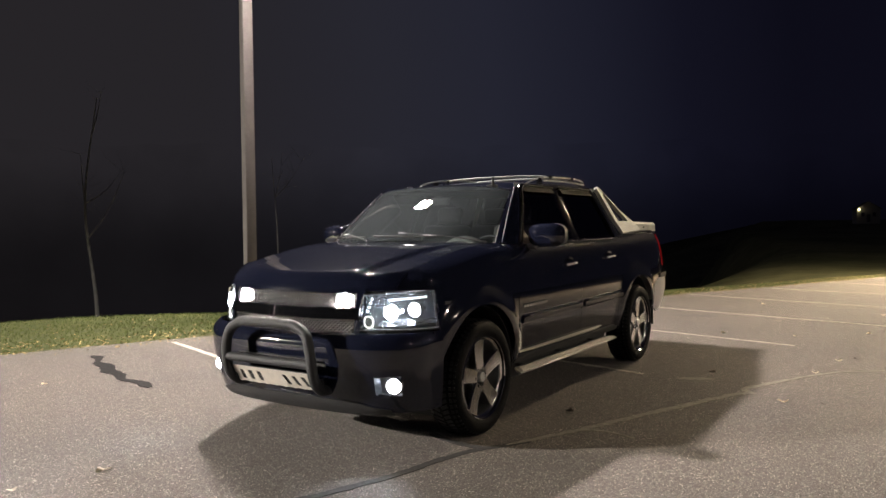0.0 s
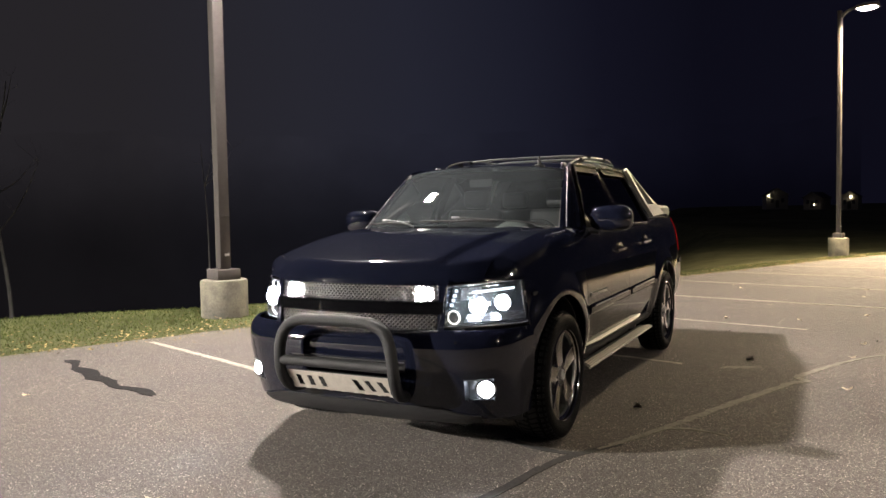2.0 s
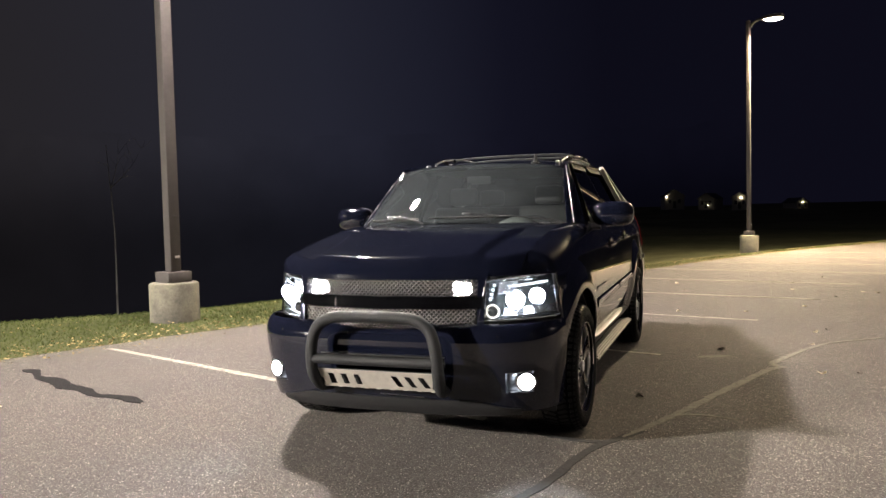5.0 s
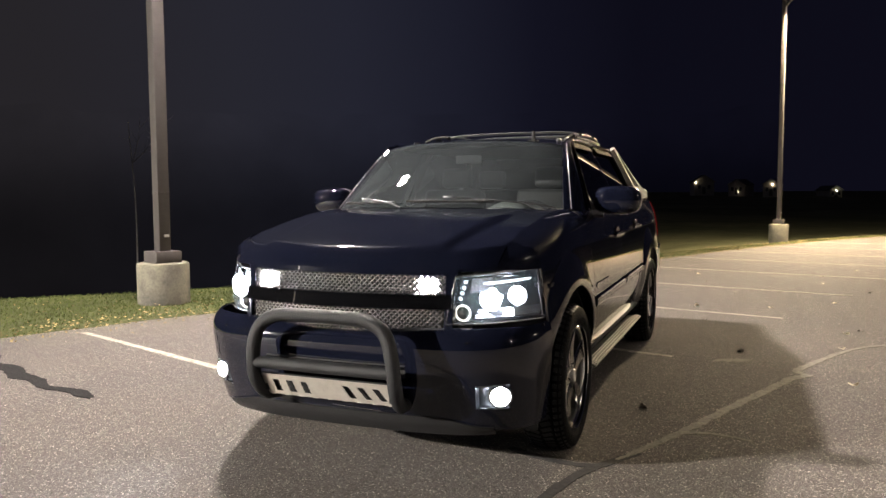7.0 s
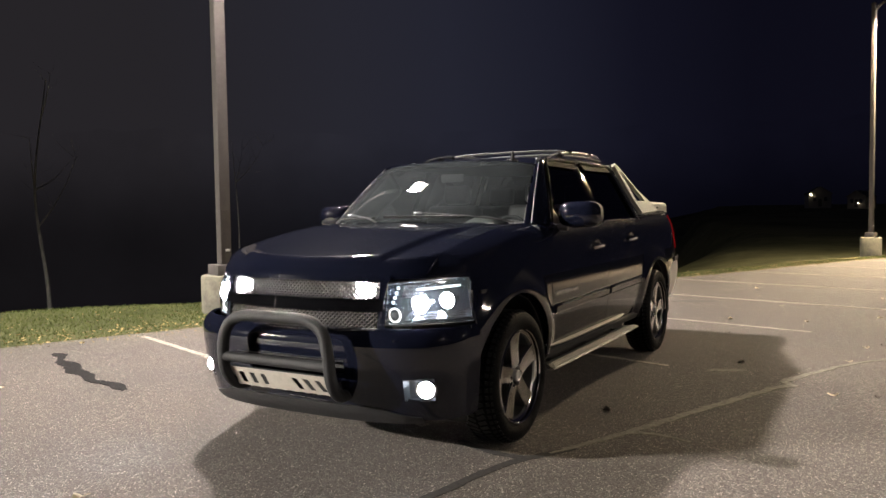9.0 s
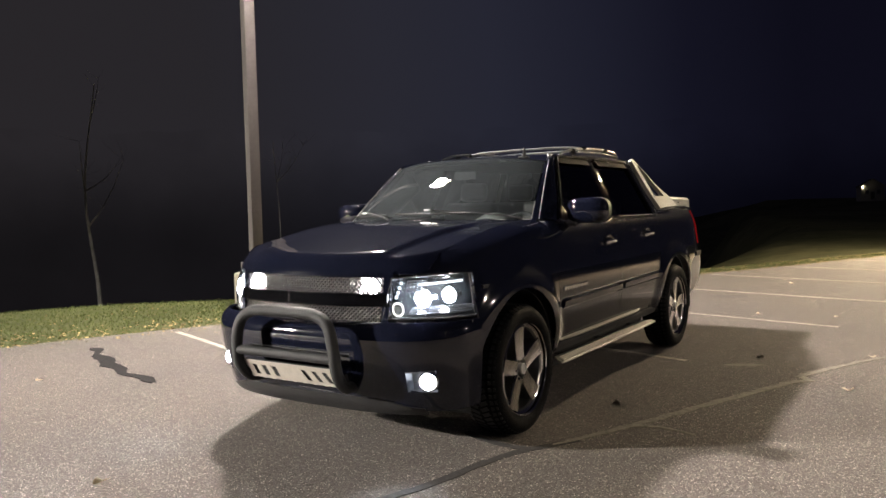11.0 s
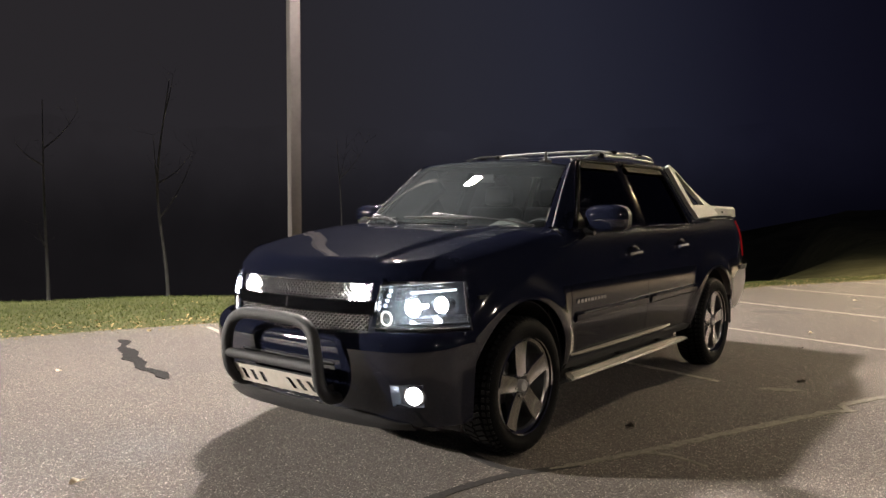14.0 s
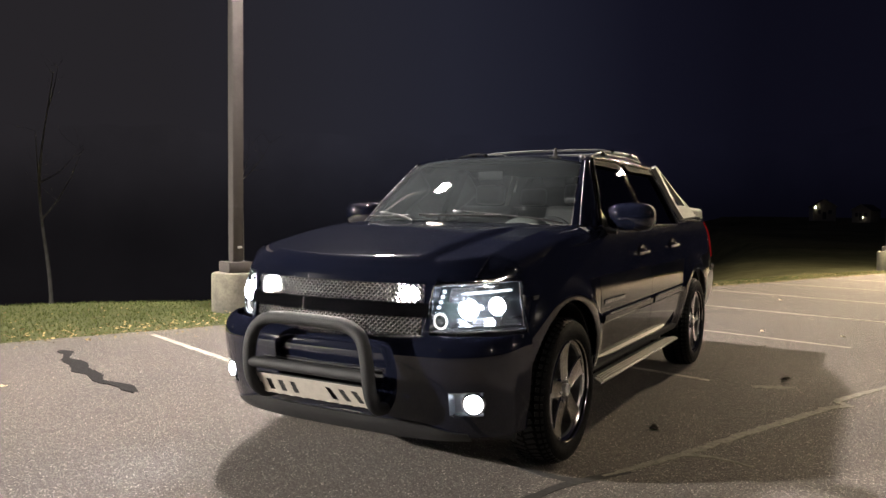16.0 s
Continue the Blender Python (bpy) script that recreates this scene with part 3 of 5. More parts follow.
def leaf_mesh(size, rnd):
    bm = bmesh.new()
    n = 7
    ring = []
    for k in range(n * 2):
        a = math.pi * k / n
        r = size * (0.55 + 0.45 * abs(math.cos(a * 1.5))) * rnd.uniform(0.8, 1.15)
        ring.append(bm.verts.new((r * math.cos(a), 0.7 * r * math.sin(a), 0.22 * size * math.cos(2 * a + 0.7) + 0.24 * size)))
    c = bm.verts.new((0, 0, 0.08 * size))
    for k in range(n * 2):
        bm.faces.new((c, ring[k], ring[(k + 1) % (n * 2)]))
    bmesh.ops.solidify(bm, geom=list(bm.faces), thickness=0.0015)
    return bm


def litter():
    rnd = random.Random(9)
    verts, faces = [], []
    for _ in range(8500):
        s = rnd.uniform(-7, 34)
        d = rnd.gauss(0.12, 0.22) if rnd.random() < 0.75 else rnd.uniform(-0.2, 2.3)
        d += edge_wobble(s)
        p = site(s, d)
        z = max(ground_z(s, d), lot_z(p.y) if d < edge_wobble(s) else -9) + rnd.uniform(0.004, 0.05) * (1 if d > 0.1 else 0.3)
        r, a = rnd.uniform(0.010, 0.028), rnd.uniform(0, 6.283)
        ux, uy = math.cos(a), math.sin(a)
        t1, t2 = rnd.uniform(-0.5, 0.5), rnd.uniform(-0.5, 0.5)
        i = len(verts)
        for e, f in ((1, 0), (0.3, 0.55), (-0.8, 0.2), (-0.4, -0.5)):
            verts.append((p.x + r * (e * ux - f * uy), p.y + r * (e * uy + f * ux), z + r * (t1 * e + t2 * f) + r * 0.4))
        faces += [(i, i + 1, i + 2), (i, i + 2, i + 3)]
    me = bpy.data.meshes.new("leaf_litter")
    me.from_pydata(verts, [], faces)
    me.materials.append(LITTER)
    tagged(new("leaf_litter", me), "dry fallen leaves along the edge of the lawn", "leaf litter", kind="stuff")
    pale = [(0.81, 10.74), (1.01, 10.14), (1.21, 8.86), (1.68, 7.59), (1.25, 5.94), (2.12, 6.06), (3.02, 10.43), (3.7, 11.78), (2.94, 9.24), (2.9, 6.79), (3.96, 8.93), (4.14, 8.79), (2.78, 4.34), (2.6, 2.07), (-3.41, -0.66), (2.66, 3.49), (-0.72, -2.34), (-0.59, -1.87)]
    dark = [(1.41, 4.75), (3.47, 8.16), (2.89, 2.14), (2.94, 4.55), (1.24, 0.91), (1.81, 3.01)]
    for spots, tone, label in ((pale, LEAF, "small pale dry leaf lying on the asphalt"), (dark, DARK_LEAF, "small dark curled leaf lying on the asphalt")):
        made = [part("fallen_leaf", leaf_mesh(0.045, rnd), tone, smooth=0) for _ in range(4)]
        for i, (x, y) in enumerate(spots):
            m = pose(x, y, lot_z(y) + 0.002, 0, 0, rnd.uniform(0, 360))
            ob = made[i] if i < len(made) else copy_thing(made[i % len(made)], m)
            ob.matrix_world = m @ Matrix.Diagonal((*[rnd.uniform(0.7, 1.15)] * 3, 1))
            tagged(ob, label, "leaf", "fallen leaves on the lot")


def lamp_post(at, way, high, reach, slim=1.0, group="parking lot lamp posts"):
    turn = math.degrees(math.atan2(way.y, way.x))
    post = thing("lamp_post", "brown square steel lamp post with lit head and concrete footing", "lamp post", at, group, turn=turn)
    foot = [(r * (0.5 + 0.5 * slim), z) for r, z in ((0.0, -0.15), (0.335, -0.15), (0.335, 0.595), (0.325, 0.615), (0.30, 0.625), (0.0, 0.625))]
    part("concrete_footing", lathe(foot, seg=48), CONCRETE, post, "stained round concrete footing")
    bm = bmesh.new()
    box(bm, (0.36 * slim, 0.36 * slim, 0.15), (0, 0, 0.70), bevel=0.012)
    part("base_cover", bm, POLE, post)
    bm = bmesh.new()
    box(bm, (0.165 * slim, 0.165 * slim, high - 0.775), (0, 0, 0.775 + (high - 0.775) / 2), bevel=0.018)
    part("pole", bm, POLE, post)
    bm = bmesh.new()
    box(bm, (0.172 * slim, 0.172 * slim, 0.012), (0, 0, 1.55), bevel=0.003)
    part("weld_band", bm, POLE, post)
    bm = bmesh.new()
    box(bm, (0.012, 0.07, 0.035), (0.086 * slim, 0.02, 0.98), bevel=0.003)
    part("hand_hole_cover", bm, SILVER, post, "small pale metal cover plate")
    arm = curve([(0.05, 0, high - 0.22), (0.16, 0, high - 0.10), (0.30, 0, high - 0.03), (reach - 0.28, 0, high)], 6)
    part("arm", tube(arm, 0.045, 12), POLE, post)
    bm = sheet(lambda u, v: Vector((reach - 0.30 + 0.60 * u, (v - 0.5) * (0.34 + 0.08 * math.sin(math.pi * u)), high + 0.075 - 0.05 * (2 * v - 1) ** 2 - 0.02 * (2 * u - 1) ** 2)), 8, 8, out=(0, 0, 1))
    ring = [e for e in bm.edges if e.is_boundary]
    ext = bmesh.ops.extrude_edge_only(bm, edges=ring)
    for v in [g for g in ext["geom"] if isinstance(g, bmesh.types.BMVert)]:
        v.co.z = high - 0.075
    head = part("lamp_head", bm, POLE, post)
    bm = sheet(lambda u, v: Vector((reach - 0.26 + 0.52 * u, (v - 0.5) * 0.33, high - 0.070 - 0.075 * (math.sin(math.pi * u) * math.sin(math.pi * v)) ** 0.6)), 12, 10, 0.006, (0, 0, -1))
    part("diffuser", bm, LAMP_GLOW, head, "glowing sagged lamp lens")
    return post


def tree(at, height, seed, limbs, girth):
    rnd = random.Random(seed)
    t = thing("tree", "bare grey tree standing in the dark field", "tree", at, "bare trees beyond the verge")
    trunk = curve([(0, 0, -0.3), (rnd.uniform(-.15, .15), rnd.uniform(-.15, .15), height * 0.3), (rnd.uniform(-.4, .4), rnd.uniform(-.4, .4), height * 0.65), (rnd.uniform(-.7, .7), rnd.uniform(-.7, .7), height)], 6)
    r0 = height * girth
    part("trunk", tube(trunk, [r0 * (1 - 0.85 * i / (len(trunk) - 1)) for i in range(len(trunk))], 9), BARK, t)
    bm, tips = bmesh.new(), []
    for _ in range(limbs):
        i = rnd.randint(int(len(trunk) * (0.45 if limbs > 3 else 0.8)), len(trunk) - 2)
        p = trunk[i]
        a, up = rnd.uniform(0, 6.283), rnd.uniform(0.35, 0.9)
        ln = height * rnd.uniform(0.16, 0.34) * (1.2 - i / len(trunk) * 0.7)
        d = Vector((math.cos(a), math.sin(a), up)).normalized()
        pts = [p, p + d * ln * 0.4 + Vector((0, 0, 0.05)), p + d * ln * 0.75 + Vector((0, 0, ln * 0.10)), p + d * ln + Vector((0, 0, ln * 0.25))]
        tube(pts, [r0 * 0.34, r0 * 0.22, r0 * 0.12, r0 * 0.04], 6, bm)
        tips += [(pts[j], ln) for j in (1, 2, 3)]
    tagged(part("limb_work", bm, BARK, t), kind="stuff")
    bm = bmesh.new()
    for p, ln in tips:
        for _ in range(3):
            d = Vector((rnd.uniform(-1, 1), rnd.uniform(-1, 1), rnd.uniform(0, 1.2))).normalized()
            q = p + d * ln * rnd.uniform(0.15, 0.35)
            tube([p, q, q + (d + Vector((rnd.uniform(-.6, .6), rnd.uniform(-.6, .6), 0.3))) * ln * 0.12], [0.008, 0.006, 0.003], 4, bm, cap=False)
    tagged(part("crown", bm, BARK, t, "fine bare twigs"), kind="stuff")


def house(at, size, turn, lamp, lamp_h, bulb, group="distant houses"):
    """A gabled house, dark but for what its one outdoor lamp lights."""
    w, d, h = size
    home = thing("house", "small distant dark house with one outdoor lamp", "house", at, group, turn=turn)
    bm = bmesh.new()
    prof = [(-w / 2, -0.5), (w / 2, -0.5), (w / 2, h), (0, h + w * 0.32), (-w / 2, h)]
    slab(prof, lambda a, b: Vector((a, -d / 2, b)), -d, bm)
    bmesh.ops.recalc_face_normals(bm, faces=bm.faces)
    part("wall", bm, SIDING, home, smooth=0)
    for s in (1, -1):
        bm = sheet(lambda u, v: Vector((s * (w / 2 + 0.35) * (1 - u), -d / 2 - 0.3 + (d + 0.6) * v, h + w * 0.32 + 0.04 - (w / 2 + 0.35) * 0.64 * (1 - u))), 1, 1, 0.12, (0, 0, 1))
        part("roof", bm, ROOFING, home, smooth=0)
        rake = [(s * (w / 2 + 0.36) * (1 - t), -d / 2 - 0.33, h + w * 0.32 + 0.02 - (w / 2 + 0.36) * 0.64 * (1 - t)) for t in (0.0, 0.5, 1.0)]
        part("rake_board", tube(rake, 0.11, 4), SIDING, home)
    for x in (-w * 0.24, w * 0.24):
        bm = bmesh.new()
        box(bm, (0.95, 0.08, 1.25), (x, -d / 2 - 0.02, h * 0.55))
        win = part("window", bm, LINE, home, smooth=0)
        bm = bmesh.new()
        box(bm, (0.78, 0.04, 1.08), (x, -d / 2 - 0.06, h * 0.55))
        part("pane", bm, HOUSE_PANE, win, smooth=0)
    bm = bmesh.new()
    box(bm, (0.9, 0.06, 2.0), (0, -d / 2 - 0.02, 1.0))
    part("door", bm, ROOFING, home, smooth=0)
    bm = bmesh.new()
    box(bm, (bulb, bulb * 0.6, bulb * 1.5), (lamp, -d / 2 - 0.30, lamp_h), bevel=bulb * 0.25)
    part("wall_lamp", bm, PORCH, home, "glowing wall lamp")


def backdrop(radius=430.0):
    """Far woods beyond the hollow as an added glowing sheet, no lighter than the sky over them."""
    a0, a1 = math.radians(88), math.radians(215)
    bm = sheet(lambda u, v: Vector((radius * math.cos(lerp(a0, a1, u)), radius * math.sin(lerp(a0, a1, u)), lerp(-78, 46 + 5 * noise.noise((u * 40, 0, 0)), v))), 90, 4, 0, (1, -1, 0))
    return tagged(part("backdrop", bm, backdrop_material(radius)), "glowing sheet of dark far woods, standing in for lens veil", "backdrop", kind="structure")


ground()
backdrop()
parking_lot()
for px, py, way, watts, tone, high, reach in POSTS:
    lamp_post((px, py, lot_z(py) - 0.09), way, high, reach, 0.75 if py > 20 else 1.0)
lot_markings()
# houses stand far off; a is the way to them from the lot
for a, size, turn, lamp, lamp_h, bulb in ((-0.0594, (5.6, 8, 3.6), 12, -2.3, 3.3, 0.30), (-0.0137, (4.6, 7, 2.9), -20, 0.6, 0.9, 0.16),
                                          (0.0219, (4.2, 8, 3.4), -8, 0.4, 3.2, 0.36), (0.0825, (3.4, 7, 2.2), 25, 0.0, 2.0, 0.26)):
    x, y = 1.83 + a * 235, 230.3
    rel = Vector((x, y, 0)) - EDGE0
    house((x, y, ground_z(rel.dot(ALONG), -rel.dot(LOT_IN)) - 0.05), size, turn, lamp, lamp_h, bulb)
for a, dist, height, seed, limbs, girth in ((-2.24, 30.0, 24.0, 1, 4, 0.0092), (-1.63, 33.0, 23.0, 2, 4, 0.0090), (-1.03, 36, 15, 3, 2, 0.0055)):
    x, y = 3.3 + a * dist, -3.7 + dist
    rel = Vector((x, y, 0)) - EDGE0
    tree((x, y, ground_z(rel.dot(ALONG), -rel.dot(LOT_IN))), height, seed, limbs, girth)
grass()
litter()


# ---- the pickup: x to its left, y to its tail, front axle at y = 0 ----
AXLE_F, AXLE_R, HUB = 0.01, 3.305, 0.41
TRACK = 0.893


def front_y(x, z=0.82):
    a = abs(x)
    return -0.938 + 0.303 * x * x + 1.9 * max(0.0, a - 0.6) ** 2 + (z - 0.82) * 0.17


def side_x(y, z):
    w = smooth([(-0.60, 0.925), (-0.45, 0.945), (-0.2, 0.972), (0.1, 0.985), (0.6, 0.988), (2.8, 0.985), (3.6, 0.985), (4.0, 0.982), (4.25, 0.958), (4.45, 0.905)], y)
    p = smooth([(0.40, -0.066), (0.50, -0.040), (0.62, -0.013), (0.74, 0.0), (0.84, 0.003), (0.90, 0.001), (1.00, -0.008), (1.10, -0.021), (1.18, -0.034), (1.26, -0.053), (1.33, -0.084), (1.40, -0.108)], z)
    lip = 0.0
    for yc in (AXLE_F + 0.01, AXLE_R + 0.01):
        r = math.hypot(y - yc, z - 0.43)
        lip = max(lip, 0.030 * (1 - ease((r - 0.530) / 0.140)))
    return w + p + lip


def arch_z(y):
    z = 0.45
    for yc in (AXLE_F + 0.01, AXLE_R + 0.01):
        if abs(y - yc) < 0.498:
            z = max(z, 0.43 + math.sqrt(0.498 ** 2 - (y - yc) ** 2))
    return z


def fender_z(y):
    return 1.3051 + 0.1463 * y + -0.1007 * y * y + -0.0369 * y ** 3


def hood_half(y):
    return smooth([(-0.8, 0.74), (-0.52, 0.775), (0.0, 0.785), (0.6, 0.795)], y)


def skin(sg, y0, y1, low, top, inner, nu, nv=22, thick=0.012):
    """A body side panel from y0 to y1: up from low(y) along the side, then over to inner(y) = (x, z)."""
    def f(u, v):
        y = lerp(y0, y1, u)
        zl, zt = low(y), top(y)
        if v <= 0.8:
            z = lerp(zl, zt, v / 0.8)
            return Vector((sg * side_x(y, z), y, z))
        a = (v - 0.8) / 0.2
        xs, (xi, zi) = side_x(y, zt), inner(y)
        return Vector((sg * lerp(xs, xi, math.sin(a * math.pi / 2) ** 1.4), y, lerp(zt, zi, math.sin(a * math.pi / 2) ** 0.8)))
    return sheet(f, nu, nv, thick, (sg, 0, 0.2))


def wheel_mesh_tyre():
    w = 0.124
    prof = [(0.285, -w * 0.80), (0.30, -w * 0.92), (0.335, -w), (0.368, -w * 0.985), (0.392, -w * 0.90), (0.404, -w * 0.78), (0.409, -w * 0.5), (0.410, 0.0),
            (0.409, w * 0.5), (0.404, w * 0.78), (0.392, w * 0.90), (0.368, w * 0.985), (0.335, w), (0.30, w * 0.92), (0.285, w * 0.80)]
    return lathe(prof, seg=72)


def tread_mesh():
    """Shoulder and centre blocks of the tread."""
    w, bm = 0.124, bmesh.new()
    for k in range(60):
        a = 2 * math.pi * k / 60
        for sgn in (1, -1):
            box(bm, (0.012, 0.024, 0.045), (0, 0, 0), Matrix.Rotation(a + sgn * 0.02, 4, "Z") @ Matrix.Translation((0.3985, 0, sgn * w * 0.74)) @ Matrix.Rotation(sgn * -0.5, 4, "Y"))
        box(bm, (0.010, 0.026, 0.06), (0, 0, 0), Matrix.Rotation(a + 0.05, 4, "Z") @ Matrix.Translation((0.4055, 0, 0.025)) @ Matrix.Rotation(0.4, 4, "X"))
        box(bm, (0.010, 0.026, 0.06), (0, 0, 0), Matrix.Rotation(a, 4, "Z") @ Matrix.Translation((0.4055, 0, -0.045)) @ Matrix.Rotation(-0.4, 4, "X"))
    return bm


def spoke_mesh():
    """One broad flat spoke with crisp edges, pointing along +x, its face up."""
    bm = bmesh.new()
    rows = []
    for i in range(9):
        u = i / 8
        r = lerp(0.058, 0.266, u)
        half = lerp(0.044, 0.060, u) + 0.006 * ease((u - 0.9) / 0.1)
        face = 0.088 - 0.020 * u + 0.028 * u * u
        rows.append([bm.verts.new((r, h * half, face - d)) for h, d in ((-1.12, 0.085), (-1.0, 0.006), (-0.92, 0.0), (-0.30, 0.004), (0.30, 0.004), (0.92, 0.0), (1.0, 0.006), (1.12, 0.085))])
    for a, b in zip(rows, rows[1:]):
        for k in range(7):
            bm.faces.new((a[k], b[k], b[k + 1], a[k + 1]))
        bm.faces.new((a[7], b[7], b[0], a[0]))
    bm.faces.new(rows[0])
    bm.faces.new(rows[-1][::-1])
    bmesh.ops.recalc_face_normals(bm, faces=bm.faces)
    return bm


def wheel(parent, sg, y, steer=0.0, spin=0.0):
    bm = wheel_mesh_tyre()
    turn = Matrix.Translation((sg * TRACK, y, HUB)) @ Matrix.Rotation(radians(steer), 4, "Z") @ Matrix.Rotation(sg * math.pi / 2, 4, "Y") @ Matrix.Rotation(radians(spin), 4, "Z")
    w = new("wheel")
    w.parent = parent
    w.matrix_world = turn
    part("tyre", bm, RUBBER, w, "black rubber tyre with blocky shoulder tread")
    part("tread", tread_mesh(), TREAD, w, smooth=0)
    rim = [(0.268, 0.088), (0.258, 0.078), (0.254, 0.02), (0.25, -0.06), (0.262, -0.11), (0.29, -0.115)]
    part("rim", lathe(rim, seg=64), RIM_GREY, w, "grey alloy rim barrel")
    part("rim_lip", lathe([(0.286, 0.112), (0.292, 0.119), (0.297, 0.112), (0.288, 0.098), (0.276, 0.092), (0.268, 0.088)], seg=64), POLISHED, w, "polished bright rim lip")
    proto = None
    for k in range(5):
        if proto is None:
            proto = part("spoke", spoke_mesh(), POLISHED, w, smooth=25)
            ob = proto
        else:
            ob = new("spoke", proto.data)
            ob.parent = w
        ob.matrix_basis = Matrix.Rotation(2 * math.pi * k / 5, 4, "Z")
    part("hub", lathe([(0.0, 0.058), (0.050, 0.058), (0.074, 0.062), (0.084, 0.076), (0.091, 0.076), (0.097, 0.066), (0.100, 0.01)], seg=36), POLISHED, w)
    part("centre_cap", lathe([(0.0, 0.096), (0.022, 0.096), (0.026, 0.100), (0.032, 0.100), (0.037, 0.094), (0.038, 0.060)], seg=36), SILVER, w, "round silver centre cap")
    nut = None
    for k in range(6):
        if nut is None:
            nut = part("lug_nut", lathe([(0.0, 0.092), (0.009, 0.090), (0.0115, 0.084), (0.0115, 0.062)], seg=6), CHROME, w)
            ob = nut
        else:
            ob = new("lug_nut", nut.data)
            ob.parent = w
        ob.matrix_basis = Matrix.Rotation(2 * math.pi * (k + 0.5) / 6, 4, "Z") @ Matrix.Translation((0.066, 0, 0))
    part("brake_disc", lathe([(0.09, -0.010), (0.168, -0.010), (0.168, -0.035), (0.09, -0.035)], seg=40), RIM_GREY, w, "grey brake disc")
    bm = bmesh.new()
    box(bm, (0.10, 0.16, 0.07), (-0.14, 0.02, -0.01), bevel=0.015)
    part("brake_caliper", bm, UNDER, w)


def fbar(x0, x1, z0, z1, off, depth, nx=24, bevel=0.006):
    """A bar across the nose that follows its curve: off in front of it, depth thick."""
    def f(u, v):
        x = lerp(x0, x1, u)
        ring = [(z0 + bevel, 0), (z0, bevel), (z0, depth), (z1, depth), (z1, bevel), (z1 - bevel, 0), (z0 + bevel, 0)]
        z, b = ring[round(v * 6)]
        return Vector((x, front_y(x, z) - off + b, z))
    bm = sheet(f, nx, 6)
    bmesh.ops.remove_doubles(bm, verts=bm.verts, dist=1e-5)
    bmesh.ops.holes_fill(bm, edges=bm.edges, sides=8)
    bmesh.ops.recalc_face_normals(bm, faces=bm.faces)
    return bm


def grille_mesh(half, z0, z1, pitch):
    """Woven diagonal wires in the band between z0 and z1."""
    bm = bmesh.new()
    h = z1 - z0
    n = int((2 * half + h) / pitch) + 1
    for dirn in (1, -1):
        for k in range(-1, n + 1):
            base = -half + k * pitch if dirn > 0 else half - k * pitch
            base -= dirn * h
            pts = []
            for i in range(9):
                t = i / 8
                x, z = base + dirn * h * t, z0 + h * t
                if abs(x) <= half:
                    weave = 0.0030 * dirn
                    pts.append((x, front_y(x, z) + 0.010 + weave, z))
            if len(pts) > 1:
                tube(pts, 0.0044, 6, bm, cap=False)
    return bm


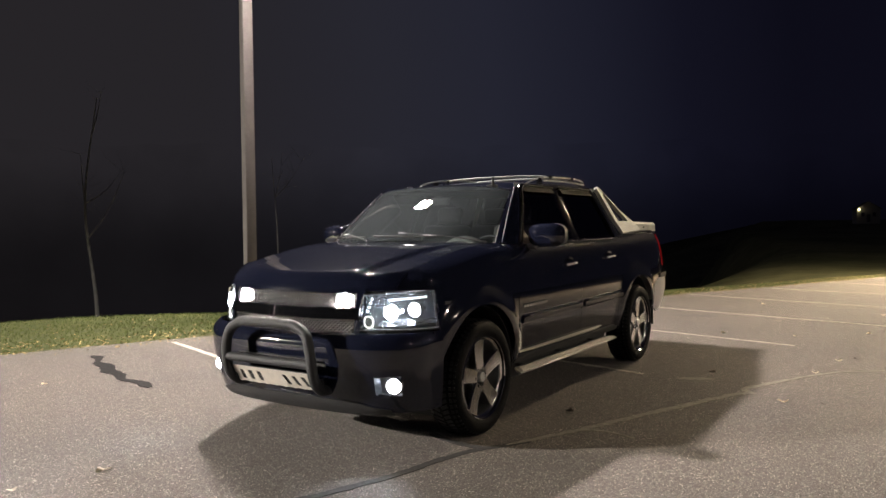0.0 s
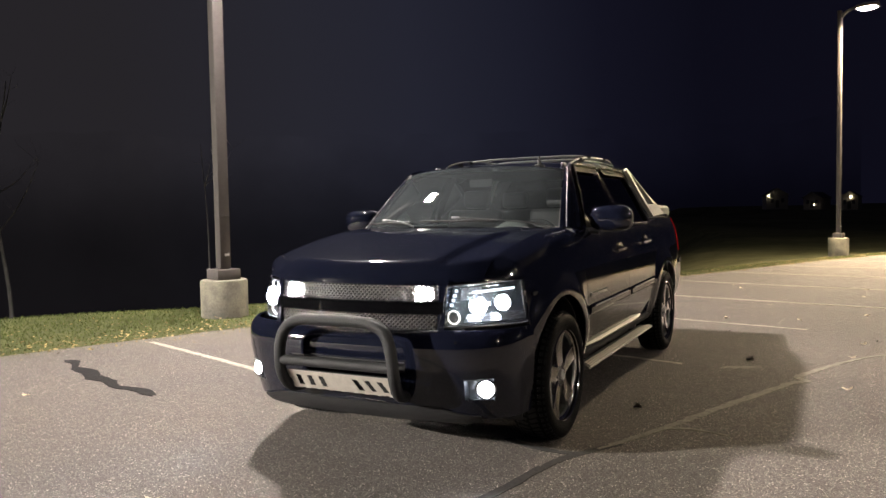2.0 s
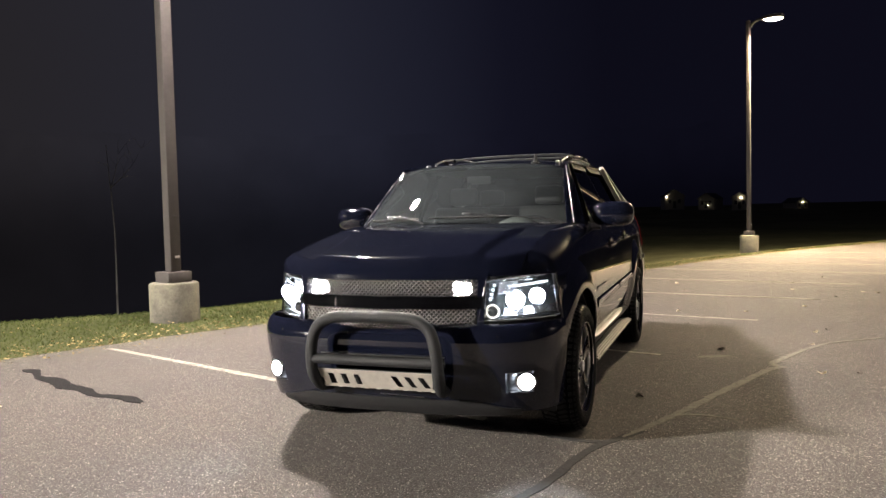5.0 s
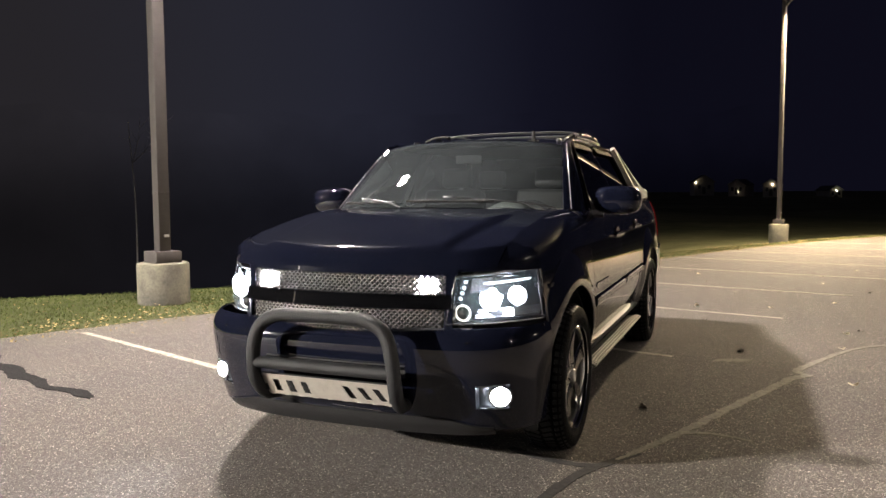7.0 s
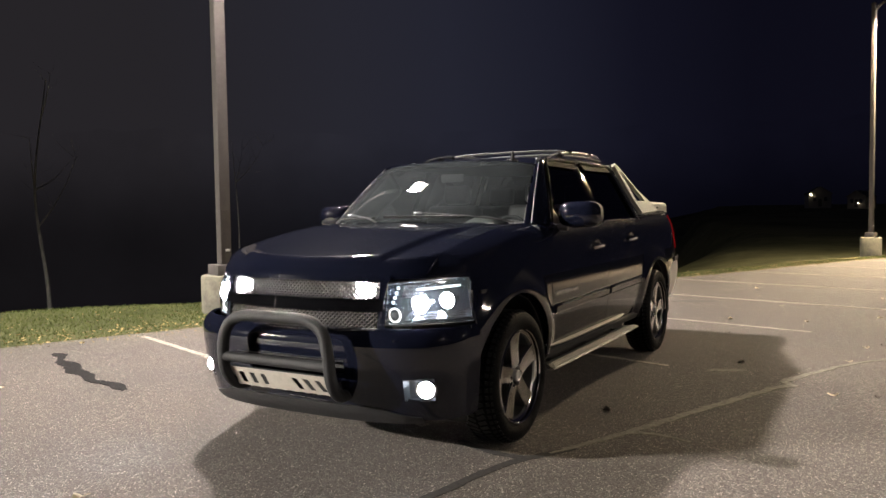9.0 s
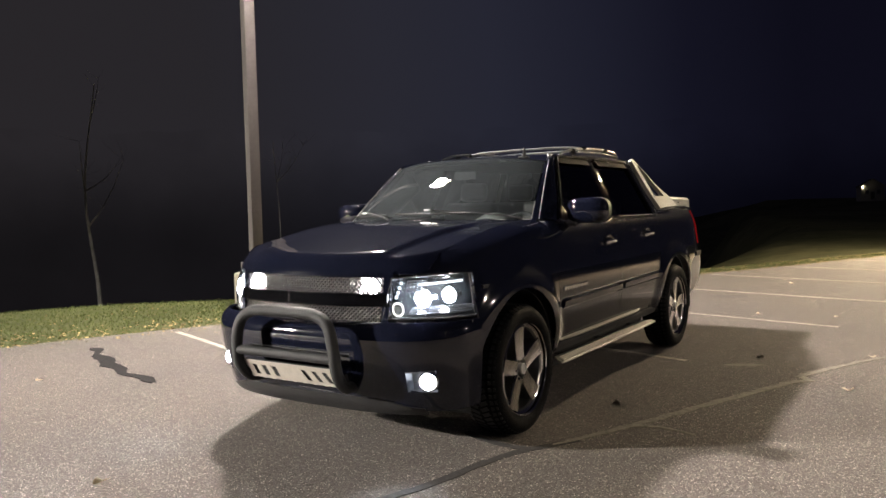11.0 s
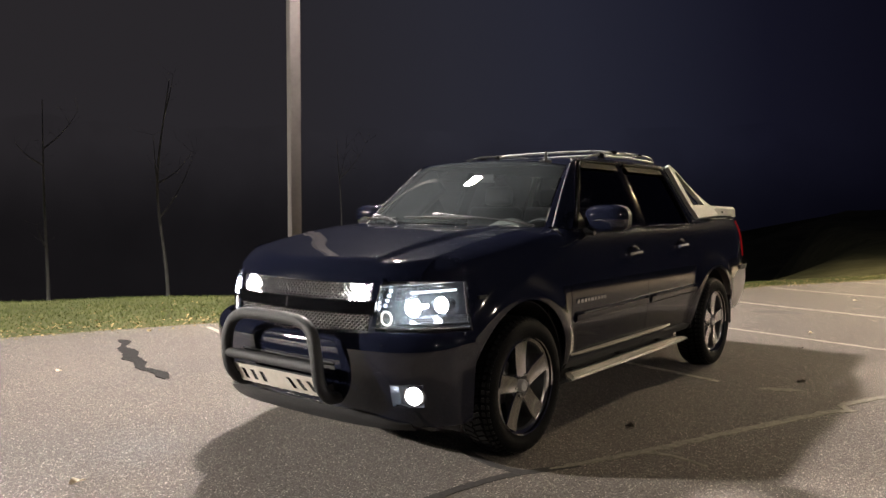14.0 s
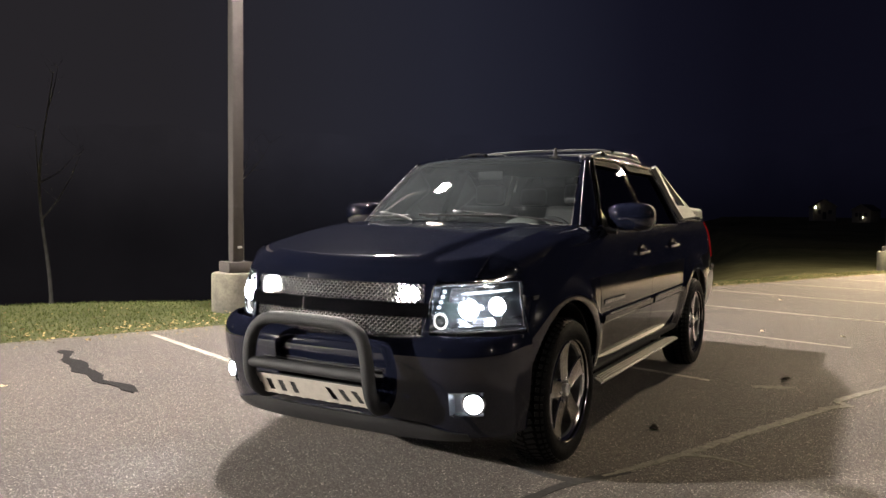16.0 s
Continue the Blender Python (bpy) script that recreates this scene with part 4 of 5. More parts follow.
def headlamp(truck, sg):
    lamp = new("headlamp")
    lamp.parent = truck
    tagged(lamp, "clear projector headlamp with lit beams and ring")

    def edge(u, v, back=0.0):
        z = lerp(lerp(0.822, 0.817, u), lerp(1.047, 1.070, u), v)
        x = lerp(lerp(0.556, 0.592, v), lerp(0.932, 0.903, v), u)
        return Vector((sg * x, front_y(x, z) + back, z))

    def lens(u, v):
        p = edge(u, v)
        bulge = 0.020 * (math.sin(math.pi * u) ** 0.5) * (math.sin(math.pi * v) ** 0.5)
        return p + Vector((sg * 0.4 * bulge, -bulge, 0))
    ob = part("lens", sheet(lens, 18, 10, 0, (0, -1, 0)), LENS, lamp, "clear plastic lens")
    ob.visible_shadow = False
    # bucket: back wall and the four sides
    bm = sheet(lambda u, v: edge(u, v, 0.10 + 0.05 * u), 10, 6, 0, (0, -1, 0))
    for a, b in (((0, 0), (1, 0)), ((0, 1), (1, 1)), ((0, 0), (0, 1))):
        sheet(lambda u, v: edge(lerp(a[0], b[0], u), lerp(a[1], b[1], u), (0.10 + 0.05 * lerp(a[0], b[0], u)) * v), 8, 2, 0, bm=bm)
    part("bucket", bm, SMOKED, lamp, "smoked chrome reflector bowl")
    # rim of the lens
    loop = [edge(t, 0) for t in (0, .2, .4, .6, .8, 1)] + [edge(1, t) for t in (.33, .66, 1)] + [edge(t, 1) for t in (.8, .6, .4, .2, 0)] + [edge(0, t) for t in (.66, .33)]
    part("lens_rim", tube([p + Vector((0, -0.004, 0)) for p in loop], 0.0045, 6, closed=True), BUCKET, lamp, "thin bright lens rim")

    for u, v, r in ((0.46, 0.47, 0.043), (0.75, 0.50, 0.037)):
        c = edge(u, v, 0.055)
        m = Matrix.Translation(c) @ Matrix.Rotation(math.pi / 2, 4, "X") @ Matrix.Rotation(0.0, 4, "Z")
        part("projector_shroud", lathe([(r * 1.28, 0.030), (r * 1.30, 0.022), (r * 1.15, 0.0), (r * 1.02, -0.012), (r * 0.98, -0.05)], m, 32), BUCKET, lamp, "bright projector surround")
        part("projector_lens", lathe([(0.0, 0.030), (r * 0.5, 0.026), (r * 0.85, 0.012), (r, -0.006), (r, -0.03), (0, -0.03)], m, 32), LED, lamp, "glowing round projector lens")
    c = edge(0.17, 0.22, 0.030)
    m = Matrix.Translation(c) @ Matrix.Rotation(math.pi / 2, 4, "X")
    ring = [m @ Vector((0.037 * math.cos(a), 0.037 * math.sin(a), 0.012)) for a in [2 * math.pi * k / 32 for k in range(32)]]
    part("halo_ring", tube(ring, 0.0046, 8, closed=True), HALO, lamp, "warm white glowing ring")
    part("halo_reflector", lathe([(0.031, 0.006), (0.026, -0.006), (0.013, -0.022), (0.0, -0.026)], m, 28), RIM_GREY, lamp, "small grey reflector bowl")
    # led strip on top, led column by the grille
    bar = [edge(t, 0.80 + 0.04 * (t - 0.4), 0.018) for t in (0.42, 0.52, 0.62, 0.72, 0.82, 0.90)]
    part("led_strip", tube(bar, 0.0055, 8), STRIP, lamp, "white glowing strip")
    bar = [edge(t, 0.93, 0.010) for t in (0.50, 0.60, 0.70, 0.78)]
    part("reflector_strip", tube(bar, 0.0045, 8), CHROME, lamp, "bright reflector strip")
    for k in range(4):
        bm = bmesh.new()
        box(bm, (0.015, 0.012, 0.016), edge(0.10 + 0.01 * k, 0.52 + 0.115 * k, 0.024), bevel=0.003)
        part("led_cell", bm, CELL, lamp)
    part("chrome_step", sheet(lambda u, v: edge(lerp(0.30, 0.96, u), lerp(0.10, 0.26, v), 0.028 + 0.045 * v), 10, 4, 0.004, (0, -1, 0)), BUCKET, lamp, "bright stepped reflector")
    part("reflector_panel", sheet(lambda u, v: edge(lerp(0.20, 0.46, u), lerp(0.62, 0.92, v), 0.035 + 0.02 * u), 6, 6, 0.004, (0, -1, 0)), BUCKET, lamp)
    bm = bmesh.new()
    for k in range(3):
        tube([edge(t, 0.105 + 0.045 * k, 0.024 + 0.012 * k) for t in (0.30, 0.5, 0.7, 0.96)], 0.003, 5, bm)
    part("reflector_rib", bm, CHROME, lamp)


def bumper_plan(u):
    """Half-bumper seen from above: u from 0 in the middle to 1 at the wheel."""
    x = smooth([(0, 0), (0.2, 0.22), (0.35, 0.39), (0.5, 0.555), (0.62, 0.685), (0.72, 0.788), (0.80, 0.862), (0.88, 0.928), (0.94, 0.965), (1.0, 0.982)], u)
    y = smooth([(0, -0.970), (0.2, -0.966), (0.35, -0.956), (0.5, -0.932), (0.62, -0.898), (0.72, -0.842), (0.80, -0.782), (0.88, -0.695), (0.94, -0.600), (1.0, -0.470)], u)
    return x, y


def bumper_at(k, z):
    """k from -1 to 1 across."""
    u, sg = abs(k), 1 if k >= 0 else -1
    x, y = bumper_plan(u)
    i = smooth([(0.24, 0.150), (0.30, 0.112), (0.35, 0.090), (0.40, 0.070), (0.46, 0.050), (0.53, 0.029), (0.60, 0.012), (0.66, 0.003), (0.70, 0.0), (0.73, 0.004), (0.765, 0.020), (0.79, 0.048), (0.805, 0.078)], z)
    return Vector((sg * (x - 0.35 * i * u), y + i * (1 - 0.75 * u ** 4), z))


def front_bumper(truck):
    def rise(k, v):
        return lerp(0.365 - 0.075 * ease((abs(k) - 0.45) / 0.3), 0.805, v)

    def hole(u, v):
        k = abs(2 * u - 1)
        z = rise(k, v)
        return (0.656 < k < 0.80 and 0.412 < z < 0.532) or (k < 0.35 and 0.555 < z < 0.618)
    bm = sheet(lambda u, v: bumper_at(2 * u - 1, rise(2 * u - 1, v)), 120, 44, 0.012, (0, -1, 0), hole)
    bumper = part("front_bumper", bm, PAINT, truck, "glossy black front bumper")

    def dam(u, v):
        k = lerp(-0.73, 0.73, u)
        low, high = 0.266, 0.360 - 0.050 * ease((abs(k) - 0.45) / 0.28)
        x, y = bumper_plan(abs(k))
        return Vector(((1 if k > 0 else -1) * x * 0.965, y + 0.076 + 0.040 * (1 - v) - 0.006 * math.sin(math.pi * v), lerp(low, high, v)))
    part("air_dam", sheet(dam, 80, 8, 0.014, (0, -1, 0)), DAM_PLASTIC, bumper, "matt grey plastic lower valance")
    for a, b in ((-0.02, 0.10), (0.11, 0.25)):
        part("opening_trim", tube([(lerp(a, b, t / 6), -0.925, 0.392 - 0.03 * lerp(a, b, t / 6)) for t in range(7)], 0.0035, 6), CHROME, bumper, "thin bright trim")
    part("tow_opening", sheet(lambda u, v: Vector((lerp(-0.10, 0.30, u), -0.875, lerp(0.345, 0.43, v))), 6, 2, 0.01, (0, -1, 0)), UNDER, bumper, "black opening under the skid plate")
    part("intake_back", sheet(lambda u, v: bumper_at((2 * u - 1) * 0.38, lerp(0.54, 0.63, v)) + Vector((0, 0.055, 0)), 20, 4, 0.01, (0, -1, 0)), UNDER, bumper)
    # tube added for the thin highlight along the bumper's edge
    part("intake_trim", tube([bumper_at(lerp(-0.35, 0.35, t / 12), 0.624) + Vector((0, -0.003, 0)) for t in range(13)], 0.0045, 6), RIM_GREY, bumper, "thin dull tube standing in for a highlight over the intake")
    for sg in (1, -1):
        def pocket(u, v):
            z = lerp(0.409, 0.535, v)
            k = sg * lerp(0.652, 0.803, u)
            return bumper_at(k, z)
        bm = sheet(lambda u, v: pocket(u, v) + Vector((-sg * 0.01, 0.075, 0)), 4, 4, 0, (0, -1, 0))
        for a, b in (((0, 0), (1, 0)), ((1, 0), (1, 1)), ((1, 1), (0, 1)), ((0, 1), (0, 0))):
            sheet(lambda u, v: pocket(lerp(a[0], b[0], u), lerp(a[1], b[1], u)) + Vector((-sg * 0.01 * v, 0.075 * v, 0)), 4, 2, 0, bm=bm)
        part("fog_lamp_recess", bm, SMOKED, bumper, "smoked bright recess of a fog lamp")
        c = pocket(0.645, 0.50) + Vector((0, 0.02, 0))
        m = Matrix.Translation(c) @ Matrix.Rotation(sg * 0.35, 4, "Z") @ Matrix.Rotation(math.pi / 2, 4, "X")
        part("fog_lens", lathe([(0, 0.026), (0.022, 0.022), (0.036, 0.011), (0.040, 0.0), (0.040, -0.03), (0, -0.03)], m, 32), LED, bumper, "glowing fog lamp lens")
        part("recess_trim", tube([pocket(t / 8, 0.97) + Vector((0, -0.004, 0)) for t in range(7)], 0.0035, 6), RIM_GREY, bumper, "thin bright recess edge")
        part("fog_bezel", lathe([(0.041, 0.0), (0.047, 0.014), (0.058, 0.012), (0.064, -0.02)], m, 32), CHROME, bumper)
    for k in (-0.62, 0.62):
        bm = bmesh.new()
        box(bm, (0.018, 0.010, 0.010), bumper_at(k, 0.748) + Vector((0, -0.004, 0)), bevel=0.002)
        part("parking_sensor", bm, BLACK_GLOSS, bumper)


def nose(truck):
    grille = new("grille")
    grille.parent = truck
    tagged(grille, "black grille frame with two bands of chrome mesh")
    part("top_bar", fbar(-0.60, 0.60, 1.056, 1.092, 0.006, 0.05), PAINT, grille)
    part("middle_bar", fbar(-0.585, 0.585, 0.893, 0.962, 0.022, 0.06), BLACK_GLOSS, grille)
    part("bottom_bar", fbar(-0.57, 0.57, 0.740, 0.762, 0.004, 0.05), PAINT, grille)
    for sg in (1, -1):
        part("end_bar", fbar(min(sg * 0.550, sg * 0.590), max(sg * 0.550, sg * 0.590), 0.77, 1.06, 0.006, 0.08, 3), PAINT, grille)
    part("upper_mesh", grille_mesh(0.562, 0.958, 1.060, 0.027), MESH, grille, "chrome diamond mesh")
    part("lower_mesh", grille_mesh(0.545, 0.760, 0.898, 0.027), MESH, grille, "chrome diamond mesh")
    part("radiator", sheet(lambda u, v: Vector((lerp(-0.60, 0.60, u), -0.60, lerp(0.74, 1.10, v))), 6, 6, 0.02, (0, -1, 0)), UNDER, truck)
    for sg in (1, -1):
        pod = new("led_pod")
        pod.parent = truck
        tagged(pod, "lit rectangular led pod behind the grille mesh")
        bm = bmesh.new()
        box(bm, (0.120, 0.05, 0.080), (sg * 0.455, -0.775, 1.004), bevel=0.02)
        part("pod_housing", bm, BLACK_PLASTIC, pod)
        bm = bmesh.new()
        box(bm, (0.100, 0.020, 0.064), (sg * 0.455, -0.803, 1.004), bevel=0.0095)
        part("pod_lens", bm, LED_WARM, pod, "glowing led lens")
    for sg in (1, -1):
        headlamp(truck, sg)


HOOD_CORNER = 0.757


def hood_z(a, x, y, yf):
    """A flat top with a raised middle and shallow valleys beside it; it folds down to the lip over the grille."""
    half = 0.52 + 0.09 * ease((y + 0.65) / 0.9)
    dome = 1 - ease((abs(x) - half) / 0.07 + 0.5)
    top = fender_z(y) + 0.018 * (1 - a * a) + (0.024 - 0.014 * ease((y + 0.15) / 0.35)) * dome
    top += 0.006 * ease((-0.45 - y) / 0.3)
    xf = abs(a) * HOOD_CORNER
    lean = 0.606 * xf + 3.8 * max(0.0, xf - 0.6)          # how far the front edge slants back here
    return fold(top, max(0.0, y - yf) / math.hypot(1, lean))


def fold(top, e):
    """The height e metres behind the front lip: a slanted face that folds softly into the top."""
    face = 1.072 + 0.028 * (1 - math.exp(-e / 0.008)) + 1.15 * e
    h = max(0.022 - abs(top - face), 0.0) / 0.022
    return min(top, face) - h * h * 0.022 / 4


def hood(truck):
    def f(u, v):
        a = 2 * u - 1
        yb = screen_base(a * 0.785).y - 0.045
        yf = front_y(a * HOOD_CORNER, 1.08) - 0.004
        y = lerp(yb, yf + 0.11, v / 0.6) if v < 0.6 else lerp(yf + 0.11, yf, (v - 0.6) / 0.4)
        x = a * hood_half(y)
        return Vector((x, y, hood_z(a, x, y, yf)))
    part("hood", sheet(f, 120, 80, 0.016, (0, 0, 1)), PAINT, truck, "glossy black hood with a raised middle")


def screen_base(x):
    k = abs(x) / 0.79
    return Vector((x, 0.245 + 0.305 * k ** 3.2, 1.365 - 0.012 * k))


def screen_top(x):
    k = abs(x) / 0.67
    return Vector((x, 0.915 + 0.130 * k ** 3, 1.826 - 0.042 * k ** 3))


def screen(u, v):
    a = 2 * u - 1
    p, q = screen_base(a * 0.79), screen_top(a * 0.668)
    m = p.lerp(q, v)
    bow = 0.012 * math.sin(math.pi * v)
    return m + Vector((0, -bow * 0.68, bow * 0.73))


def house_side(sg, y, s):
    """A point of the cab's side over the belt, s from 0 at the belt to 1 at the roof."""
    return Vector((sg * (0.912 - 0.232 * max(0.0, s)), y, 1.332 + 0.502 * s + 0.012 * math.sin(math.pi * s)))


def a_line(s):
    return lerp(0.74, 1.20, s ** 0.9)


def c_line(s):
    return lerp(2.80, 2.66, s)


def roof_z(x, y):
    e = 1.792 + 0.052 * ease((y - 1.05) / 0.7) - 0.012 * ease((y - 2.2) / 0.7)
    k = abs(x) / 0.675
    return e + 0.050 * (1 - k ** 2.6)


def cab(truck):
    part("windscreen", sheet(screen, 36, 18, 0, (0, -1, 1)), GLASS, truck, "clear windscreen reflecting a lot lamp").visible_shadow = False
    for sg in (1, -1):
        u = 1 if sg > 0 else 0

        def pillar(u2, v, sg=sg, u=u):
            p = screen(u, v) + Vector((sg * 0.004, 0.01, -0.004))
            q = house_side(sg, a_line(v), v)
            m = p.lerp(q, u2)
            return m + Vector((sg * 0.022, -0.020, 0.006)) * math.sin(math.pi * u2)
        part("a_pillar", sheet(pillar, 8, 16, 0.02, (sg, -1, 0)), PAINT, truck)
        part("screen_moulding", tube([pillar(0.22, t / 16) + Vector((sg * 0.003, -0.004, 0.003)) for t in range(17)], 0.0024, 8), SILVER, truck, "thin bright screen moulding")
        for name, ya, yb in (("front_window", a_line, lambda s: 1.79), ("rear_window", lambda s: 1.93, c_line)):
            def pane(u2, v, ya=ya, yb=yb, sg=sg):
                return house_side(sg, lerp(ya(v), yb(v), u2), v * 0.97)
            part(name, sheet(pane, 14, 12, 0, (sg, 0, 0.3)), TINTED, truck, "dark tinted side glass")

            def visor(u2, v, ya=ya, yb=yb, sg=sg):
                s = lerp(0.86, 0.985, v)
                return house_side(sg, lerp(ya(s) + 0.02, yb(s) - 0.02, u2), s) + Vector((sg * (0.022 - 0.012 * v), 0, 0.004))
            part("window_visor", sheet(visor, 10, 4, 0.003, (sg, 0, 0.3)), RUBBER, truck)
            belt = [house_side(sg, lerp(ya(0), yb(0), k / 10), 0.01) + Vector((sg * 0.010, 0, 0.006)) for k in range(11)]
            part("belt_moulding", tube(belt, 0.008, 6), CHROME, truck, "thin bright window moulding")
        ring = [house_side(sg, a_line(0.02 + 0.11 * k) + 0.006, 0.02 + 0.11 * k) for k in range(9)]
        ring += [house_side(sg, a_line(0.93) + 0.05, 0.955)] + [house_side(sg, lerp(1.32, 1.80, k / 6), 0.965) for k in range(7)]
        part("door_frame", tube([p + Vector((sg * 0.010, 0, 0.003)) for p in ring], 0.013, 8, flat=0.7), RUBBER, truck, "matt black window frame")
        ring = [house_side(sg, lerp(1.92, c_line(0.96), k / 6), 0.965) for k in range(7)] + [house_side(sg, c_line(1 - 0.12 * k) + 0.004, 0.93 - 0.115 * k) for k in range(9)]
        part("door_frame", tube([p + Vector((sg * 0.010, 0, 0.003)) for p in ring], 0.013, 8, flat=0.7), RUBBER, truck, "matt black window frame")
        part("b_pillar", sheet(lambda u2, v, sg=sg: house_side(sg, lerp(1.79, 1.93, u2), v) + Vector((sg * 0.003, 0, 0)) * math.sin(math.pi * u2), 6, 12, 0.02, (sg, 0, 0.2)), BLACK_GLOSS, truck)
        part("c_pillar", sheet(lambda u2, v, sg=sg: house_side(sg, lerp(c_line(v), lerp(3.00, 2.80, v), u2), v) + Vector((sg * 0.012, 0, 0)) * math.sin(math.pi * u2), 8, 12, 0.02, (sg, 0, 0.2)), PAINT, truck)

        def rail(u2, v, sg=sg):
            y = lerp(1.19, 2.82, v)
            p = house_side(sg, y, 1.0)
            q = Vector((sg * 0.62, y, roof_z(0.62, y) + 0.002))
            m = p.lerp(q, u2)
            return m + Vector((sg * 0.018, 0, 0.016)) * math.sin(math.pi * u2)
        part("roof_rail_panel", sheet(rail, 6, 20, 0.015, (sg, 0, 1)), PAINT, truck)

    def top(u, v):
        a = 2 * u - 1
        q = screen_top(a * 0.668)
        y = lerp(q.y, 2.93, v)
        x = a * lerp(0.668, 0.675, v)
        z = lerp(q.z, roof_z(x, y), ease(v / 0.20)) + 0.004
        return Vector((x, y, z))
    part("roof", sheet(top, 30, 30, 0.02, (0, 0, 1)), PAINT, truck, "glossy black roof")
    part("rear_glass", sheet(lambda u, v: Vector((lerp(-0.66, 0.66, u) * lerp(1.22, 1.0, v), lerp(3.10, 2.93, v), lerp(1.37, 1.86, v))), 10, 6, 0.006, (0, 1, 0)), TINTED, truck)
    part("cowl", sheet(lambda u, v: screen_base((2 * u - 1) * 0.77) + Vector((0, lerp(-0.075, 0.01, v), lerp(-0.045, -0.006, v))), 24, 4, 0.01, (0, 0, 1)), BLACK_PLASTIC, truck, "black plastic cowl")


def wiper(truck, pivot, knee, a, b):
    w = new("wiper")
    w.parent = truck
    lift = Vector((0, -0.020, 0.022))
    p, k = screen(*pivot) + Vector((0, -0.05, 0.004)), screen(*knee) + lift * 1.7
    q, r = screen(*a) + lift, screen(*b) + lift
    part("wiper_arm", tube(curve([p, p.lerp(k, 0.25) + Vector((0, -0.006, 0.012)), p.lerp(k, 0.7) + Vector((0, 0, 0.008)), k], 6), [0.0075] * 7 + [0.006] * 12, 8, flat=0.7), WIPER, w)
    bm = bmesh.new()
    box(bm, (0.060, 0.016, 0.014), k, bevel=0.004)
    part("blade_clip", bm, RACK, w)
    part("wiper_blade", tube([q.lerp(r, t / 8) for t in range(9)], 0.006, 6, flat=1.6), BLACK_PLASTIC, w, "black wiper blade")


def mirror(truck, sg):
    m = new("door_mirror")
    m.parent = truck
    tagged(m, "black door mirror with a glossy cap")
    c = Vector((sg * 1.070, 0.905, 1.402))

    def cap(u, v):
        a, b = 2 * math.pi * u, math.pi * v
        sx, sz = 0.152, 0.095
        cx, cz = math.cos(a), math.sin(a)
        k = (abs(cx) ** 3.2 + abs(cz) ** 3.2) ** (-1 / 3.2)
        r = math.sin(b / 2) ** 0.62
        depth = -0.105 * math.cos(b / 2) ** 0.9
        return c + Vector((sx * k * cx * r, depth, sz * k * cz * r))
    part("mirror_cap", sheet(cap, 36, 12, 0, (0, -1, 0)), PAINT, m)
    part("mirror_rim", sheet(lambda u, v: cap(u, 1.0) + Vector((0, 0.050 * v, 0)), 36, 2, 0, None), BLACK_PLASTIC, m)
    part("mirror_glass", sheet(lambda u, v: c + (cap(u, 1.0) - c) * v * 0.97 + Vector((0, 0.045, 0)), 36, 2, 0, (0, 1, 0)), CHROME, m, "mirror glass")
    bm = bmesh.new()
    tube([(sg * 0.885, 0.90, 1.315), (sg * 0.93, 0.90, 1.315), (sg * 0.98, 0.905, 1.315)], [0.042, 0.032, 0.036], 10, bm, flat=0.7)
    part("mirror_arm", bm, BLACK_PLASTIC, m)
    tri = [(0.76, 1.335), (0.92, 1.335), (0.86, 1.44)]
    part("mirror_sail_cap", slab([(0.80, 1.345), (0.87, 1.345), (0.845, 1.405)], lambda a, b: house_side(sg, a, (b - 1.332) / 0.502) + Vector((sg * 0.018, 0, 0)), 0.004), PALE_TRIM, m, "pale triangular corner cap")
    part("mirror_sail", slab(tri, lambda a, b: house_side(sg, a, (b - 1.332) / 0.502) + Vector((sg * 0.012, 0, 0)), 0.008), BLACK_PLASTIC, m)
    part("marker_strip", tube([c + Vector((sg * 0.03, -0.088, -0.055)), c + Vector((sg * 0.09, -0.070, -0.050))], 0.004, 5), CHROME, m)


def door_handle(parent, sg, y, z):
    x = side_x(y, z)
    pts = [(sg * (x + 0.008), y - 0.085, z - 0.006), (sg * (x + 0.030), y - 0.065, z), (sg * (x + 0.036), y, z + 0.004), (sg * (x + 0.030), y + 0.065, z), (sg * (x + 0.008), y + 0.085, z - 0.006)]
    part("door_handle", tube(curve(pts, 4), 0.015, 8, flat=1.3), CHROME, parent, "chrome door handle")
    m = Matrix.Translation((sg * (x - 0.004), y, z + 0.002)) @ Matrix.Rotation(sg * math.pi / 2, 4, "Y") @ Matrix.Diagonal((0.62, 1.0, 1.0, 1))
    part("handle_recess", lathe([(0.085, 0.006), (0.080, 0.010), (0.06, 0.004), (0.0, -0.004)], m, 28), BLACK_GLOSS, parent)


